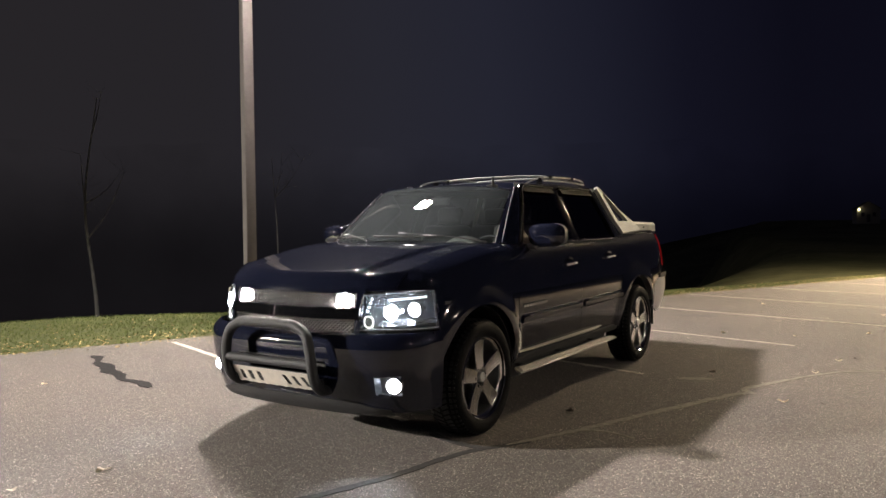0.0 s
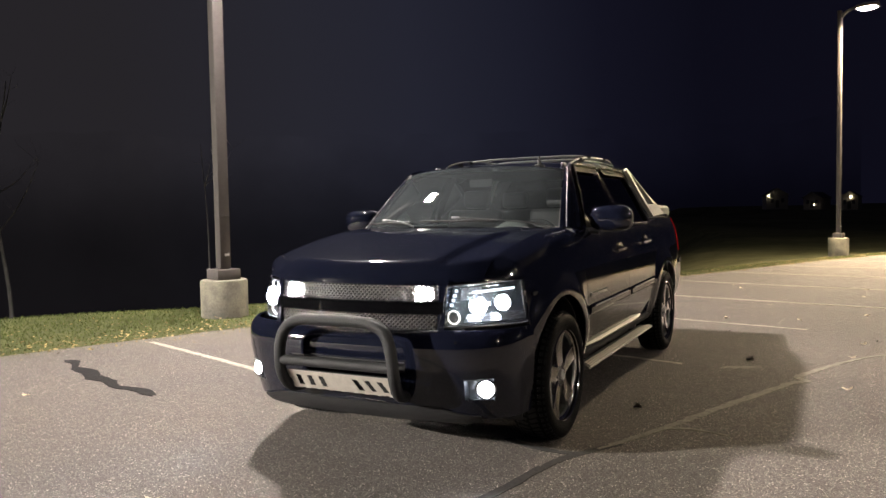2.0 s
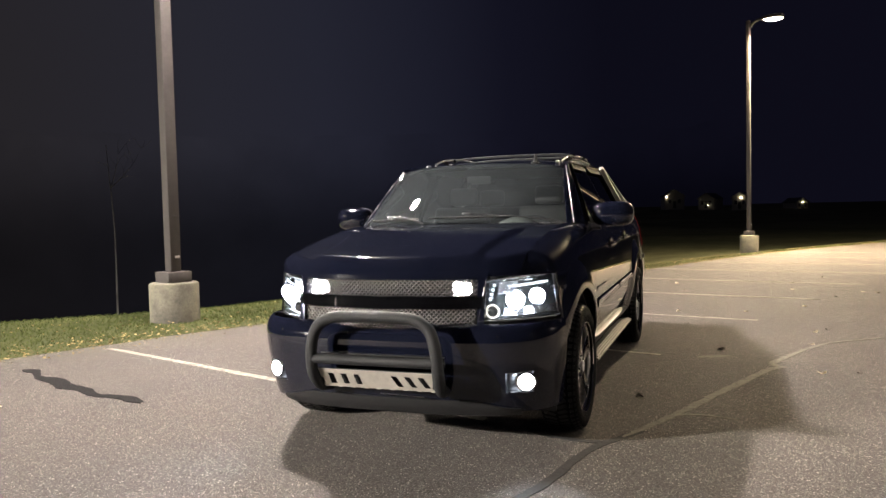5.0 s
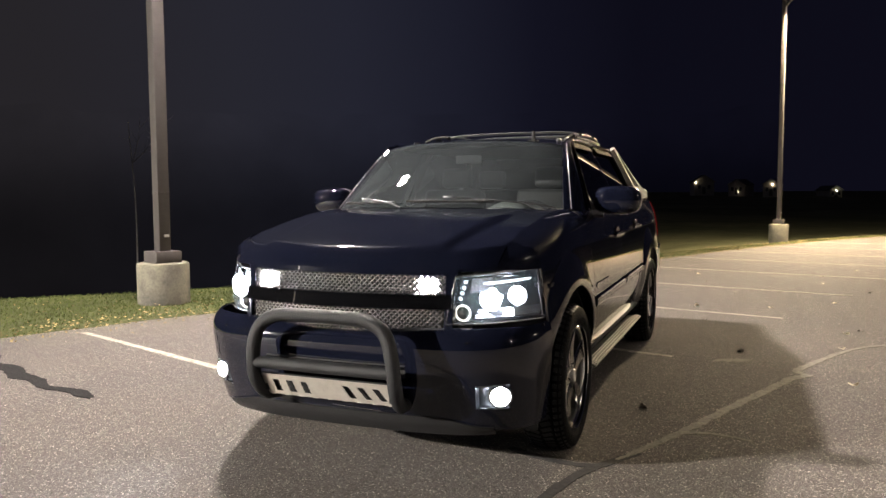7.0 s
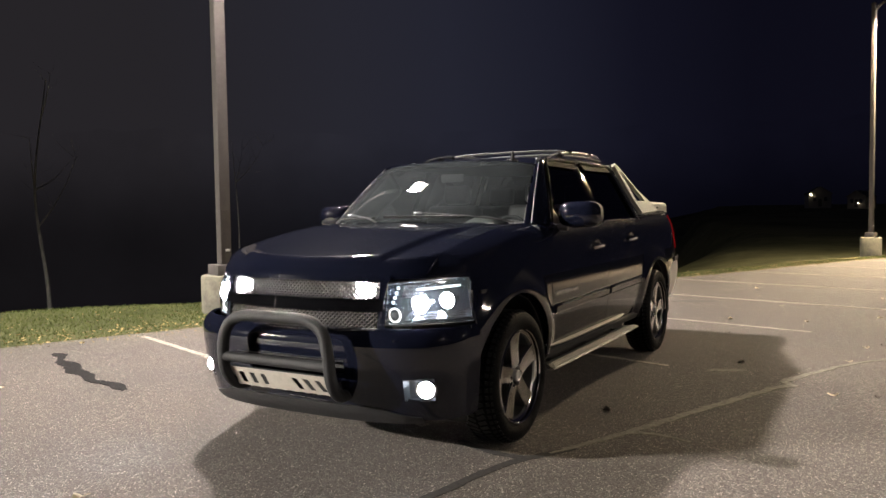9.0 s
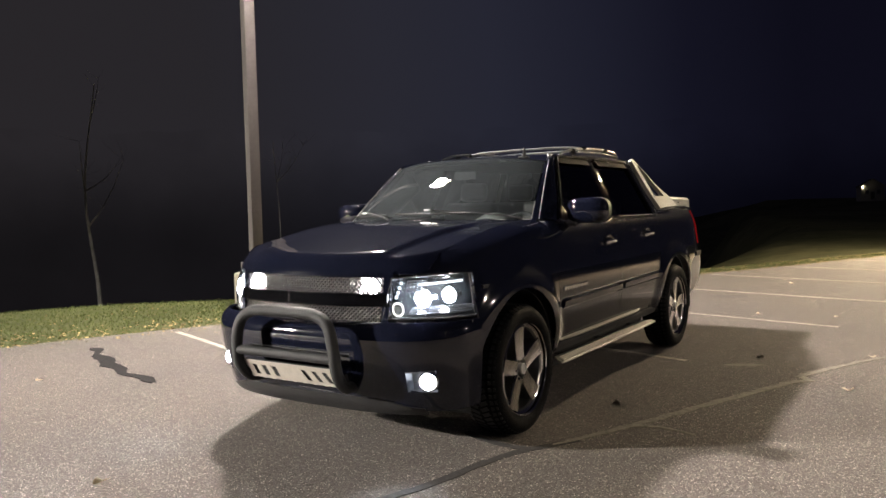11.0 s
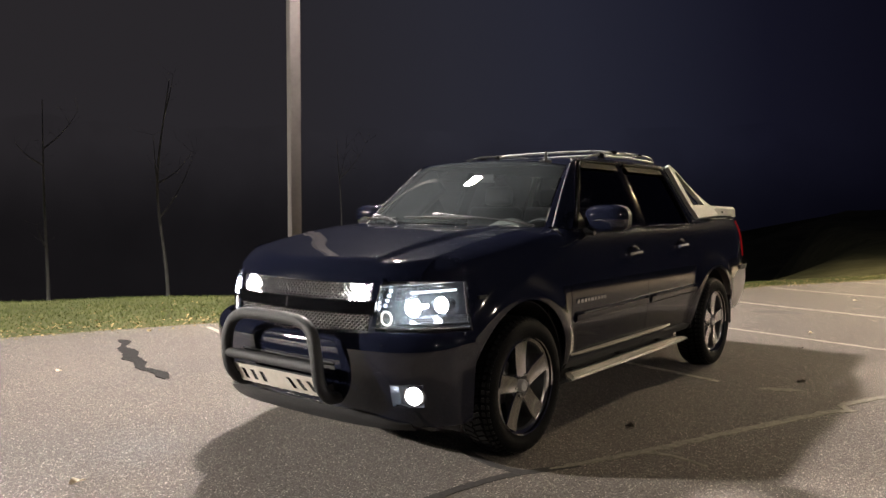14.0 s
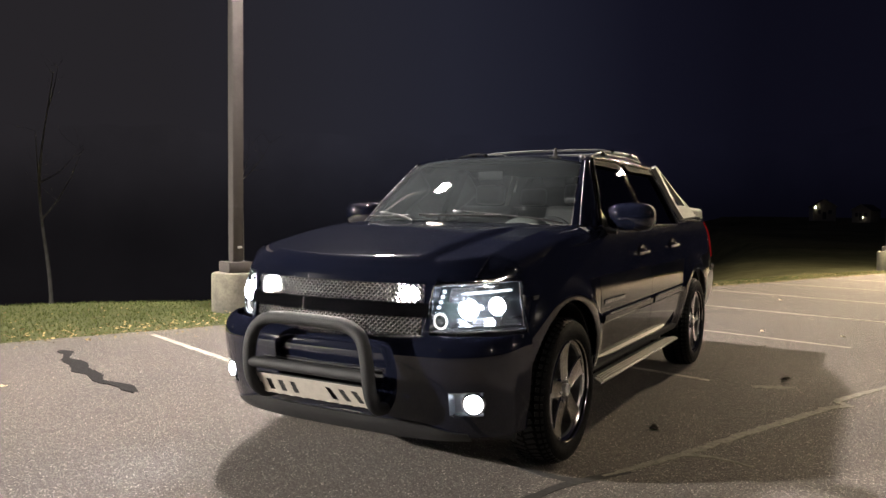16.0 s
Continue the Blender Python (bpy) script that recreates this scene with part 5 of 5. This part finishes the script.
def side(truck, sg):
    inner_f = lambda y: (hood_half(y) + 0.006, hood_z(1.0, 0.78, y, front_y(HOOD_CORNER, 1.08) - 0.004))
    nose_y = -0.475

    def low_front(y):
        return arch_z(y) if y > -0.47 else 0.80
    part("front_fender", skin(sg, nose_y, 0.575, low_front, lambda y: fender_z(y) - 0.085, inner_f, 64), PAINT, truck)
    # the corner over the headlamp
    y_front = front_y(HOOD_CORNER, 1.08) - 0.004
    x0, z0, zt = side_x(nose_y, 1.068), 1.068, fender_z(nose_y) - 0.085
    xi0, zi0 = inner_f(nose_y)

    def section(v):
        """The fender's own section where the corner begins."""
        if v <= 0.4:
            z = lerp(z0, zt, v / 0.4)
            return side_x(nose_y, z), z
        a = (v - 0.4) / 0.6 * math.pi / 2
        return lerp(side_x(nose_y, zt), xi0, math.sin(a) ** 1.4), lerp(zt, zi0, math.sin(a) ** 0.8)

    def outline(y):
        lo, hi = HOOD_CORNER, 0.98
        for _ in range(30):
            mid = (lo + hi) / 2
            lo, hi = (mid, hi) if front_y(mid, 1.08) - 0.004 < y else (lo, mid)
        return lo
    x_end = outline(nose_y)

    def corner(u, v):
        y = lerp(nose_y, y_front, u)
        w = ease(1 - u)
        xi = hood_half(y) + 0.005 * w
        xo = max(xi, outline(y) + (x0 - x_end) * w * w)
        x, z = section(v)
        old = Vector((xi + (xo - xi) * (x - xi0) / (x0 - xi0), y, z))
        xn = lerp(xo, xi, v)
        slant = Vector((xn, y, fold(fender_z(y) + 0.006 * ease((-0.45 - y) / 0.3), 0.76 * (xo - xn))))
        p = slant.lerp(old, w * w)
        return Vector((sg * p.x, p.y, p.z))
    part("fender_corner", sheet(corner, 20, 12, 0.01, (sg, 0, 1)), PAINT, truck)
    belt_in = lambda y: (0.885, 1.338)
    for name, y0, y1, hy, hz in (("front_door", 0.582, 1.797, 1.59, 1.142), ("rear_door", 1.803, 2.862, 2.55, 1.165)):
        d = part(name, skin(sg, y0, y1, arch_z, lambda y: 1.318, belt_in, 40), PAINT, truck)
        door_handle(d, sg, hy, hz)
        ys = [lerp(y0 + 0.05, y1 - (0.012 if name == "front_door" else 0.06), k / 12) for k in range(13)]
        rise = lambda y: 0.752 + 0.024 * (y - 0.6) / 2.2
        part("side_moulding", sheet(lambda u, v: Vector((sg * (side_x(lerp(ys[0], ys[-1], u), 0.75) + 0.014 * math.sin(math.pi * min(1, max(0, v))) ** 0.4 + 0.001), lerp(ys[0], ys[-1], u), rise(lerp(ys[0], ys[-1], u)) + (v - 0.5) * 0.075)), 14, 6, 0.004, (sg, 0, 0)), PAINT, d, "glossy black side moulding")
        part("moulding_insert", tube([(sg * (side_x(y, 0.75) + 0.017), y, rise(y) + 0.020) for y in ys[1:-1]], 0.004, 6), RIM_GREY, d, "thin grey insert")
        if name == "front_door":
            for k in range(9):
                bm = bmesh.new()
                yy = 0.66 + 0.048 * k
                box(bm, (0.006, 0.030, 0.030), (sg * (side_x(yy, 0.855) + 0.003), yy, 0.857), bevel=0.002)
                part("badge_bar", bm, BADGE, d)
        part("rocker", sheet(lambda u, v, y0=y0, y1=y1: Vector((sg * (table([(0, 0.925), (0.4, 0.945), (0.75, 0.955), (1, 0.94)], v)), lerp(y0, min(y1, 2.79), u), lerp(0.40, 0.468, v))), 10, 5, 0.01, (sg, 0, 0)), UNDER, d)
    part("bed_side", skin(sg, 2.868, 4.44, arch_z, lambda y: 1.355, lambda y: (0.79 - 0.03 * ease((y - 4.2) / 0.25), 1.388), 70), PAINT, truck, "glossy black bed side")
    part("bed_rail_cap", tube([(sg * (side_x(y, 1.36) - 0.040), y, 1.392) for y in [lerp(2.97, 4.42, k / 16) for k in range(17)]], 0.013, 6), BLACK_GLOSS, truck)
    # sail panel and its opening
    def sail(a, b):
        s = (b - 1.332) / 0.502
        return Vector((sg * (0.925 - 0.235 * max(0, s)), a, b))
    out = [(3.01, 1.375), (2.93, 1.50), (2.885, 1.62), (2.85, 1.75), (2.825, 1.835), (2.85, 1.858), (2.885, 1.855), (2.95, 1.820), (3.03, 1.757), (3.13, 1.68), (3.23, 1.607), (3.35, 1.545), (3.47, 1.488), (3.60, 1.394), (3.3, 1.387)]
    gap = [(3.015, 1.495), (2.978, 1.60), (2.948, 1.70), (2.925, 1.785), (2.955, 1.797), (3.06, 1.71), (3.15, 1.63), (3.25, 1.550), (3.30, 1.495)]
    part("sail_panel", slab(out, sail, 0.035, hole=gap), CLADDING, truck, "weathered pale grey sail panel", smooth=30)
    part("sail_glass", slab([(2.98, 1.485), (2.90, 1.80), (2.98, 1.805), (3.30, 1.485)], lambda a, b: sail(a, b) - Vector((sg * 0.03, 0, 0)), 0.006), BLACK_GLOSS, truck)
    # lamps and reflectors at the tail
    def tail(u, v):
        z = lerp(0.985, 1.352, v)
        y = lerp(4.30, 4.475, u)
        return Vector((sg * (side_x(min(y, 4.44), z) + 0.010 - 0.05 * max(0, u - 0.8) / 0.2), y + 0.012 * math.sin(math.pi * v), z))
    part("tail_lamp", sheet(tail, 10, 14, 0.03, (sg, 0.3, 0)), RED_LENS, truck, "red tail lamp")
    # rear bumper corner
    def rb(u, v):
        y = lerp(3.845, 4.60, u)
        z = lerp(0.44 + 0.06 * u, 0.855, v)
        x = smooth([(3.8, 0.978), (4.1, 0.985), (4.35, 0.955), (4.5, 0.90), (4.58, 0.80), (4.60, 0.72)], y) - 0.06 * (1 - v) ** 2 + 0.012 * math.sin(math.pi * v)
        if y < 3.90:
            z = max(z, arch_z(y))
        return Vector((sg * x, y, z))
    part("rear_bumper_corner", sheet(rb, 24, 12, 0.012, (sg, 0, 0)), SILVER, truck, "silver rear bumper corner")
    part("bumper_step_pad", sheet(lambda u, v: Vector((sg * (0.992 - 0.08 * u * u), lerp(4.08, 4.55, u), lerp(0.855, 0.90, v))), 8, 3, 0.01, (sg, 0, 0)), BLACK_PLASTIC, truck)
    part("flare_lip", tube([(sg * (side_x(AXLE_F + 0.01 + 0.498 * math.cos(a), 0.43 + 0.498 * math.sin(a)) - 0.004), AXLE_F + 0.01 + 0.498 * math.cos(a), 0.43 + 0.498 * math.sin(a)) for a in [lerp(0.02, math.pi - 0.02, k / 30) for k in range(31)]], 0.005, 6), PAINT, truck)
    part("flare_lip", tube([(sg * (side_x(AXLE_R + 0.01 + 0.498 * math.cos(a), 0.43 + 0.498 * math.sin(a)) - 0.004), AXLE_R + 0.01 + 0.498 * math.cos(a), 0.43 + 0.498 * math.sin(a)) for a in [lerp(0.02, math.pi - 0.02, k / 30) for k in range(31)]], 0.005, 6), PAINT, truck)
    for yc in (AXLE_F + 0.01, AXLE_R + 0.01):
        part("wheel_liner", sheet(lambda u, v, yc=yc: Vector((sg * lerp(0.50, 0.955, v), yc + 0.505 * math.cos(math.pi * u), 0.40 + 0.52 * math.sin(math.pi * u))), 24, 4, 0.01, None), UNDER, truck)
    # panel added behind the bumper to stop lamp light leaking through the arch
    part("splash_guard", sheet(lambda u, v: Vector((sg * lerp(0.40, lerp(0.925, 0.958, v), u), lerp(-0.58, -0.53, u), lerp(0.25, 0.80, v))), 4, 4, 0.012, (0, 1, 0)), UNDER, truck)
    # hidden plate added to stop lamp light leaking past the cowl
    part("inner_wing", sheet(lambda u, v: Vector((sg * lerp(0.44, 0.955, u), lerp(-0.40, 0.56, v), 0.985)), 4, 4, 0.02, (0, 0, 1)), UNDER, truck)
    part("inner_side", sheet(lambda u, v: Vector((sg * 0.86, lerp(0.50, 2.82, u), lerp(0.42, 1.31, v))), 4, 4, 0.02, (sg, 0, 0)), UNDER, truck)
    part("inner_bed_side", sheet(lambda u, v: Vector((sg * 0.80, lerp(2.80, 4.40, u), lerp(0.95, 1.37, v))), 4, 4, 0.02, (sg, 0, 0)), UNDER, truck)
    # running board with ribs
    b = new("running_board")
    b.parent = truck
    tagged(b, "ribbed pale metal running board")
    y0, y1 = 0.56, 2.62
    def board(u, v):
        y = lerp(y0, y1, u)
        end = min(1.0, min(u, 1 - u) / 0.05)
        x = lerp(0.90 + 0.075 * (1 - end), 1.005, v)
        z = 0.362 - 0.012 * v - 0.010 * ease((v - 0.90) / 0.10)
        return Vector((sg * x, y, z))
    part("board", sheet(board, 40, 12, 0.014, (0, 0, 1)), LEDGE, b)
    for k in range(4):
        v = 0.36 + 0.19 * k
        part("tread_rib", tube([board(lerp(0.015 + 0.012 * (3 - k), 0.98, t / 10), v) + Vector((0, 0, 0.003)) for t in range(11)], 0.0072, 6, flat=0.6), STEP, b)
    for y in (0.85, 1.6, 2.35):
        bm = bmesh.new()
        box(bm, (0.20, 0.06, 0.02), (sg * 0.85, y, 0.35), Matrix.Rotation(sg * 0.3, 4, "Y"), bevel=0.004)
        part("board_bracket", bm, UNDER, b)
    # black panel added for the shade under the truck; hides lit ground behind
    part("sill_panel", sheet(lambda u, v: Vector((sg * lerp(0.78, 0.84, v), lerp(0.52, 2.80, u), lerp(0.235, 0.47, v))), 6, 3, 0.015, (sg, 0, 0)), UNDER, truck)
    part("mud_flap", sheet(lambda u, v: Vector((sg * lerp(0.76, 0.985, u), 3.815 + 0.03 * (1 - v), lerp(0.335, 0.62, v))), 3, 4, 0.012, (0, 1, 0)), BLACK_PLASTIC, truck, "black rubber mud flap")
    part("rocker_ledge", sheet(lambda u, v: Vector((sg * lerp(0.920, 0.980 - 0.030 * abs(2 * u - 1) ** 6, v), lerp(0.60, 2.36, u), 0.503 - 0.004 * v - 0.006 * ease((v - 0.8) / 0.2))), 30, 8, 0.012, (0, 0, 1)), LEDGE, truck, "dull metal rocker ledge")


def roof_rack(truck):
    r = new("roof_rack")
    r.parent = truck
    tagged(r, "silver roof rack with side rails and cross bars")
    for sg in (1, -1):
        keys = [(sg * 0.570, 1.50, 1.850), (sg * 0.570, 1.55, 1.868), (sg * 0.571, 1.68, 1.898), (sg * 0.572, 1.88, 1.925), (sg * 0.572, 2.30, 1.946), (sg * 0.571, 2.66, 1.942), (sg * 0.568, 2.80, 1.925), (sg * 0.566, 2.83, 1.890)]
        keys = [(x, y, z + (0.015 if sg < 0 and y > 1.5 else 0.0)) for x, y, z in keys]
        part("side_rail", tube(curve(keys, 6), 0.0080, 8), RACK, r, "slim silver side rail")
        for y, high in ((1.35, 0.030), (1.80, 0.062), (2.74, 0.066)):
            bm = bmesh.new()
            box(bm, (0.030, 0.075, high), (sg * 0.570, y, roof_z(0.57, y) + high / 2), bevel=0.012, seg=3)
            part("rail_foot", bm, BLACK_GLOSS if y > 1.5 else RACK, r)
        low = [(sg * 0.590, 1.84, 1.897), (sg * 0.592, 2.3, 1.905), (sg * 0.590, 2.80, 1.893)]
        part("rail_base", tube(curve(low, 6), 0.009, 8, flat=0.7), RACK, r, "silver rail base strip")
    for y in (2.02, 2.52):
        keys = [(-0.57, y, 1.938), (-0.40, y, 1.955), (0, y, 1.960), (0.40, y, 1.955), (0.57, y, 1.938)]
        part("cross_bar", tube(curve(keys, 6), 0.0085, 8, flat=1.6), RACK, r)
        for sg in (1, -1):
            bm = bmesh.new()
            box(bm, (0.045, 0.060, 0.028), (sg * 0.57, y, 1.938), bevel=0.009)
            part("bar_clamp", bm, BLACK_GLOSS, r)
    a = new("antenna")
    a.parent = truck
    bm = bmesh.new()
    tube([(0.42, 1.19, 1.825), (0.42, 1.195, 1.870), (0.42, 1.20, 1.907)], [0.022, 0.014, 0.007], 10, bm)
    part("antenna_mast", bm, UNDER, a, "small black roof antenna")
    bm = bmesh.new()
    box(bm, (0.060, 0.10, 0.018), (0.42, 1.19, 1.832), bevel=0.007)
    part("antenna_base", bm, UNDER, a)


def bull_bar(truck):
    b = new("bull_bar")
    b.parent = truck
    tagged(b, "black tubular bull bar with a slotted metal skid plate")
    half = [(0.362, -0.880, 0.420), (0.376, -0.965, 0.430), (0.384, -1.025, 0.480), (0.388, -1.060, 0.56), (0.378, -1.072, 0.70), (0.340, -1.066, 0.80), (0.25, -1.062, 0.852), (0.12, -1.066, 0.862)]
    hoop = curve([(-x, y, z) for x, y, z in half] + [(0, -1.066, 0.863)] + half[::-1], 6)
    part("hoop", tube(hoop, 0.034, 16), BAR_COAT, b)
    part("cross_tube", tube([(x, -1.066, 0.611) for x in (-0.375, -0.2, 0, 0.2, 0.375)], 0.030, 14), BAR_COAT, b)

    def face(a, c):
        return Vector((a, -1.048 + 0.055 * (0.548 - c) / 0.113 + 0.10 * max(0, abs(a) - 0.33), c))
    xs = 0.377
    def hole(u, v):
        x, k = lerp(-xs, xs, u), v
        if not 0.14 < k < 0.76:
            return False
        for c in (-0.275, -0.195, -0.115, 0.115, 0.195, 0.275):
            lean = (0.46 - k) * (0.022 if c < 0 else 0.05)
            if abs(x - c - lean - (0.0 if c < 0 else 0.01)) < 0.0185:
                return True
        return False
    part("skid_plate", sheet(lambda u, v: face(lerp(-xs, xs, u) * lerp(1.035, 1.0, v), lerp(0.435, 0.548, v)), 154, 25, 0.004, (0, -1, 0), hole), PLATE, b, "brushed metal skid plate with six slots")
    part("plate_back", sheet(lambda u, v: face(lerp(-xs, xs, u), lerp(0.435, 0.545, v)) + Vector((0, 0.035, 0)), 10, 4, 0.004, (0, -1, 0)), UNDER, b)
    for k in range(9):
        bm = bmesh.new()
        x = lerp(-0.33, 0.33, k / 8)
        box(bm, (0.026, 0.016, 0.004), face(x, 0.432) + Vector((0, 0.012, 0)), bevel=0.002)
        part("plate_tab", bm, PLATE, b)
    for sg in (1, -1):
        bm = bmesh.new()
        box(bm, (0.012, 0.26, 0.045), (sg * 0.345, -0.89, 0.475), bevel=0.004)
        part("mount_bracket", bm, BAR_COAT, b)


def cabin(truck):
    part("dashboard", sheet(lambda u, v: Vector((lerp(-0.74, 0.74, u), lerp(0.46, 1.02, v) + 0.10 * (2 * u - 1) ** 2 * (1 - v), 1.30 + 0.02 * math.sin(math.pi * v) + 0.06 * math.exp(-((u - 0.77) / 0.10) ** 2) * ease(v) - 0.16 * ease((v - 0.8) / 0.2))), 30, 14, 0.02, (0, 0, 1)), CABIN, truck)
    # coloured paler than the dashboard to stand in for glare on it
    part("instrument_hood", sheet(lambda u, v: Vector((lerp(0.20, 0.52, u), lerp(0.72, 0.92, v), 1.325 + 0.075 * math.sin(math.pi * u) ** 0.6 * math.sin(math.pi * (0.15 + 0.7 * v)))), 12, 8, 0.01, (0, 0, 1)), PALE_TRIM, truck, "instrument hood, pale grey standing in for glare on it")
    w = new("steering_wheel")
    w.parent = truck
    m = Matrix.Translation((0.40, 1.10, 1.22)) @ Matrix.Rotation(radians(62), 4, "X")
    ring = [m @ Vector((0.19 * math.cos(a), 0.19 * math.sin(a), 0)) for a in [2 * math.pi * k / 32 for k in range(32)]]
    part("wheel_ring", tube(ring, 0.016, 8, closed=True), CABIN, w)
    bm = bmesh.new()
    tube([m @ Vector((-0.18, 0, 0)), m @ Vector((0.18, 0, 0))], 0.018, 8, bm)
    tube([m @ Vector((0, 0, -0.02)), m @ Vector((0, -0.18, 0))], 0.018, 8, bm)
    part("wheel_spokes", bm, CABIN, w)

    def seat(x, y, half):
        s = new("seat")
        s.parent = truck
        tagged(s, "dark leather seat")
        bm = bmesh.new()
        box(bm, (2 * half, 0.52, 0.16), (x, y, 0.86), bevel=0.05, seg=3)
        part("cushion", bm, LEATHER, s)
        bm = bmesh.new()
        box(bm, (2 * half, 0.14, 0.62), (x, y + 0.32, 1.18), Matrix.Rotation(radians(-14), 4, "X"), bevel=0.05, seg=3)
        part("backrest", bm, LEATHER, s)
        for k in ((-0.0,) if half < 0.4 else (-0.4, 0.4)):
            bm = bmesh.new()
            box(bm, (0.26, 0.10, 0.17), (x + k, y + 0.43, 1.58), Matrix.Rotation(radians(-8), 4, "X"), bevel=0.04, seg=3)
            part("headrest", bm, LEATHER, s)
    seat(0.40, 1.36, 0.26)
    seat(-0.40, 1.36, 0.26)
    seat(0.0, 2.28, 0.66)
    bm = bmesh.new()
    box(bm, (0.20, 0.02, 0.065), (0.0, 0.985, 1.70), bevel=0.012)
    part("rear_view_mirror", bm, CABIN, truck)
    part("headliner", sheet(lambda u, v: Vector((lerp(-0.60, 0.60, u), lerp(1.02, 2.90, v), 1.785)), 4, 4, 0.01, (0, 0, -1)), CABIN, truck)
    part("cab_floor", sheet(lambda u, v: Vector((lerp(-0.86, 0.86, u), lerp(0.30, 3.0, v), 0.55)), 4, 4, 0.02, (0, 0, 1)), UNDER, truck)
    part("firewall", sheet(lambda u, v: Vector((lerp(-0.86, 0.86, u), 0.46, lerp(0.42, 1.28, v))), 4, 4, 0.02, (0, -1, 0)), UNDER, truck)


def back_end(truck):
    def cover(u, v):
        y = lerp(3.36, 4.45, u)
        ring = [(-0.815, 1.388), (-0.812, 1.488), (-0.788, 1.513), (0.788, 1.513), (0.812, 1.488), (0.815, 1.388)]
        x, z = ring[round(v * 5)]
        return Vector((x, y, z - 0.020 * u * (z > 1.4)))
    bm = sheet(cover, 12, 5)
    bmesh.ops.holes_fill(bm, edges=bm.edges, sides=12)
    bmesh.ops.recalc_face_normals(bm, faces=bm.faces)
    part("bed_cover", bm, CLADDING, truck, "pale grey rigid bed cover", smooth=25)
    bm = bmesh.new()
    for y in (3.62, 4.04):
        box(bm, (1.5, 0.012, 0.008), (0, y, 1.507))
    part("cover_seam", bm, UNDER, truck)
    bm = bmesh.new()
    box(bm, (0.012, 0.03, 0.02), (0.817, 4.02, 1.44), bevel=0.003)
    part("cover_lock", bm, BLACK_GLOSS, truck)
    bm = bmesh.new()
    box(bm, (1.66, 0.06, 0.50), (0, 4.43, 1.12), bevel=0.015)
    part("tailgate", bm, PAINT, truck)
    bm = bmesh.new()
    box(bm, (1.56, 0.16, 0.30), (0, 4.53, 0.70), bevel=0.03)
    part("rear_bumper", bm, SILVER, truck, "silver rear bumper")
    bm = bmesh.new()
    box(bm, (0.90, 4.2, 0.20), (0, 1.9, 0.48), bevel=0.02)
    part("chassis", bm, UNDER, truck)
    for y in (AXLE_F, AXLE_R):
        part("axle", tube([(-0.75, y, HUB), (0.75, y, HUB)], 0.055, 10), UNDER, truck)
    part("bed_floor", sheet(lambda u, v: Vector((lerp(-0.82, 0.82, u), lerp(2.95, 4.42, v), 0.92)), 2, 2, 0.02, (0, 0, 1)), UNDER, truck)
    part("engine_bay", sheet(lambda u, v: Vector((lerp(-0.70, 0.70, u), lerp(-0.62, 0.42, v), 0.95)), 2, 2, 0.02, (0, 0, 1)), UNDER, truck)


def pickup_truck():
    truck = thing("pickup_truck", "glossy black pickup truck with lit lamps and a bull bar", "pickup truck")
    for sg in (1, -1):
        side(truck, sg)
        mirror(truck, sg)
        wheel(truck, sg, AXLE_F, 0.0, 186)
        wheel(truck, sg, AXLE_R, 0.0, 172)
    hood(truck)
    nose(truck)
    front_bumper(truck)
    bull_bar(truck)
    cab(truck)
    wiper(truck, (0.985, 0.0), (0.583, 0.062), (0.40, 0.040), (0.77, 0.050))
    wiper(truck, (0.385, 0.0), (0.20, 0.045), (0.06, 0.022), (0.35, 0.030))
    roof_rack(truck)
    back_end(truck)
    cabin(truck)
    truck.matrix_world = Matrix.Translation((-0.012, 0, 0)) @ Matrix.Diagonal((1, 1, 0.983, 1))


pickup_truck()
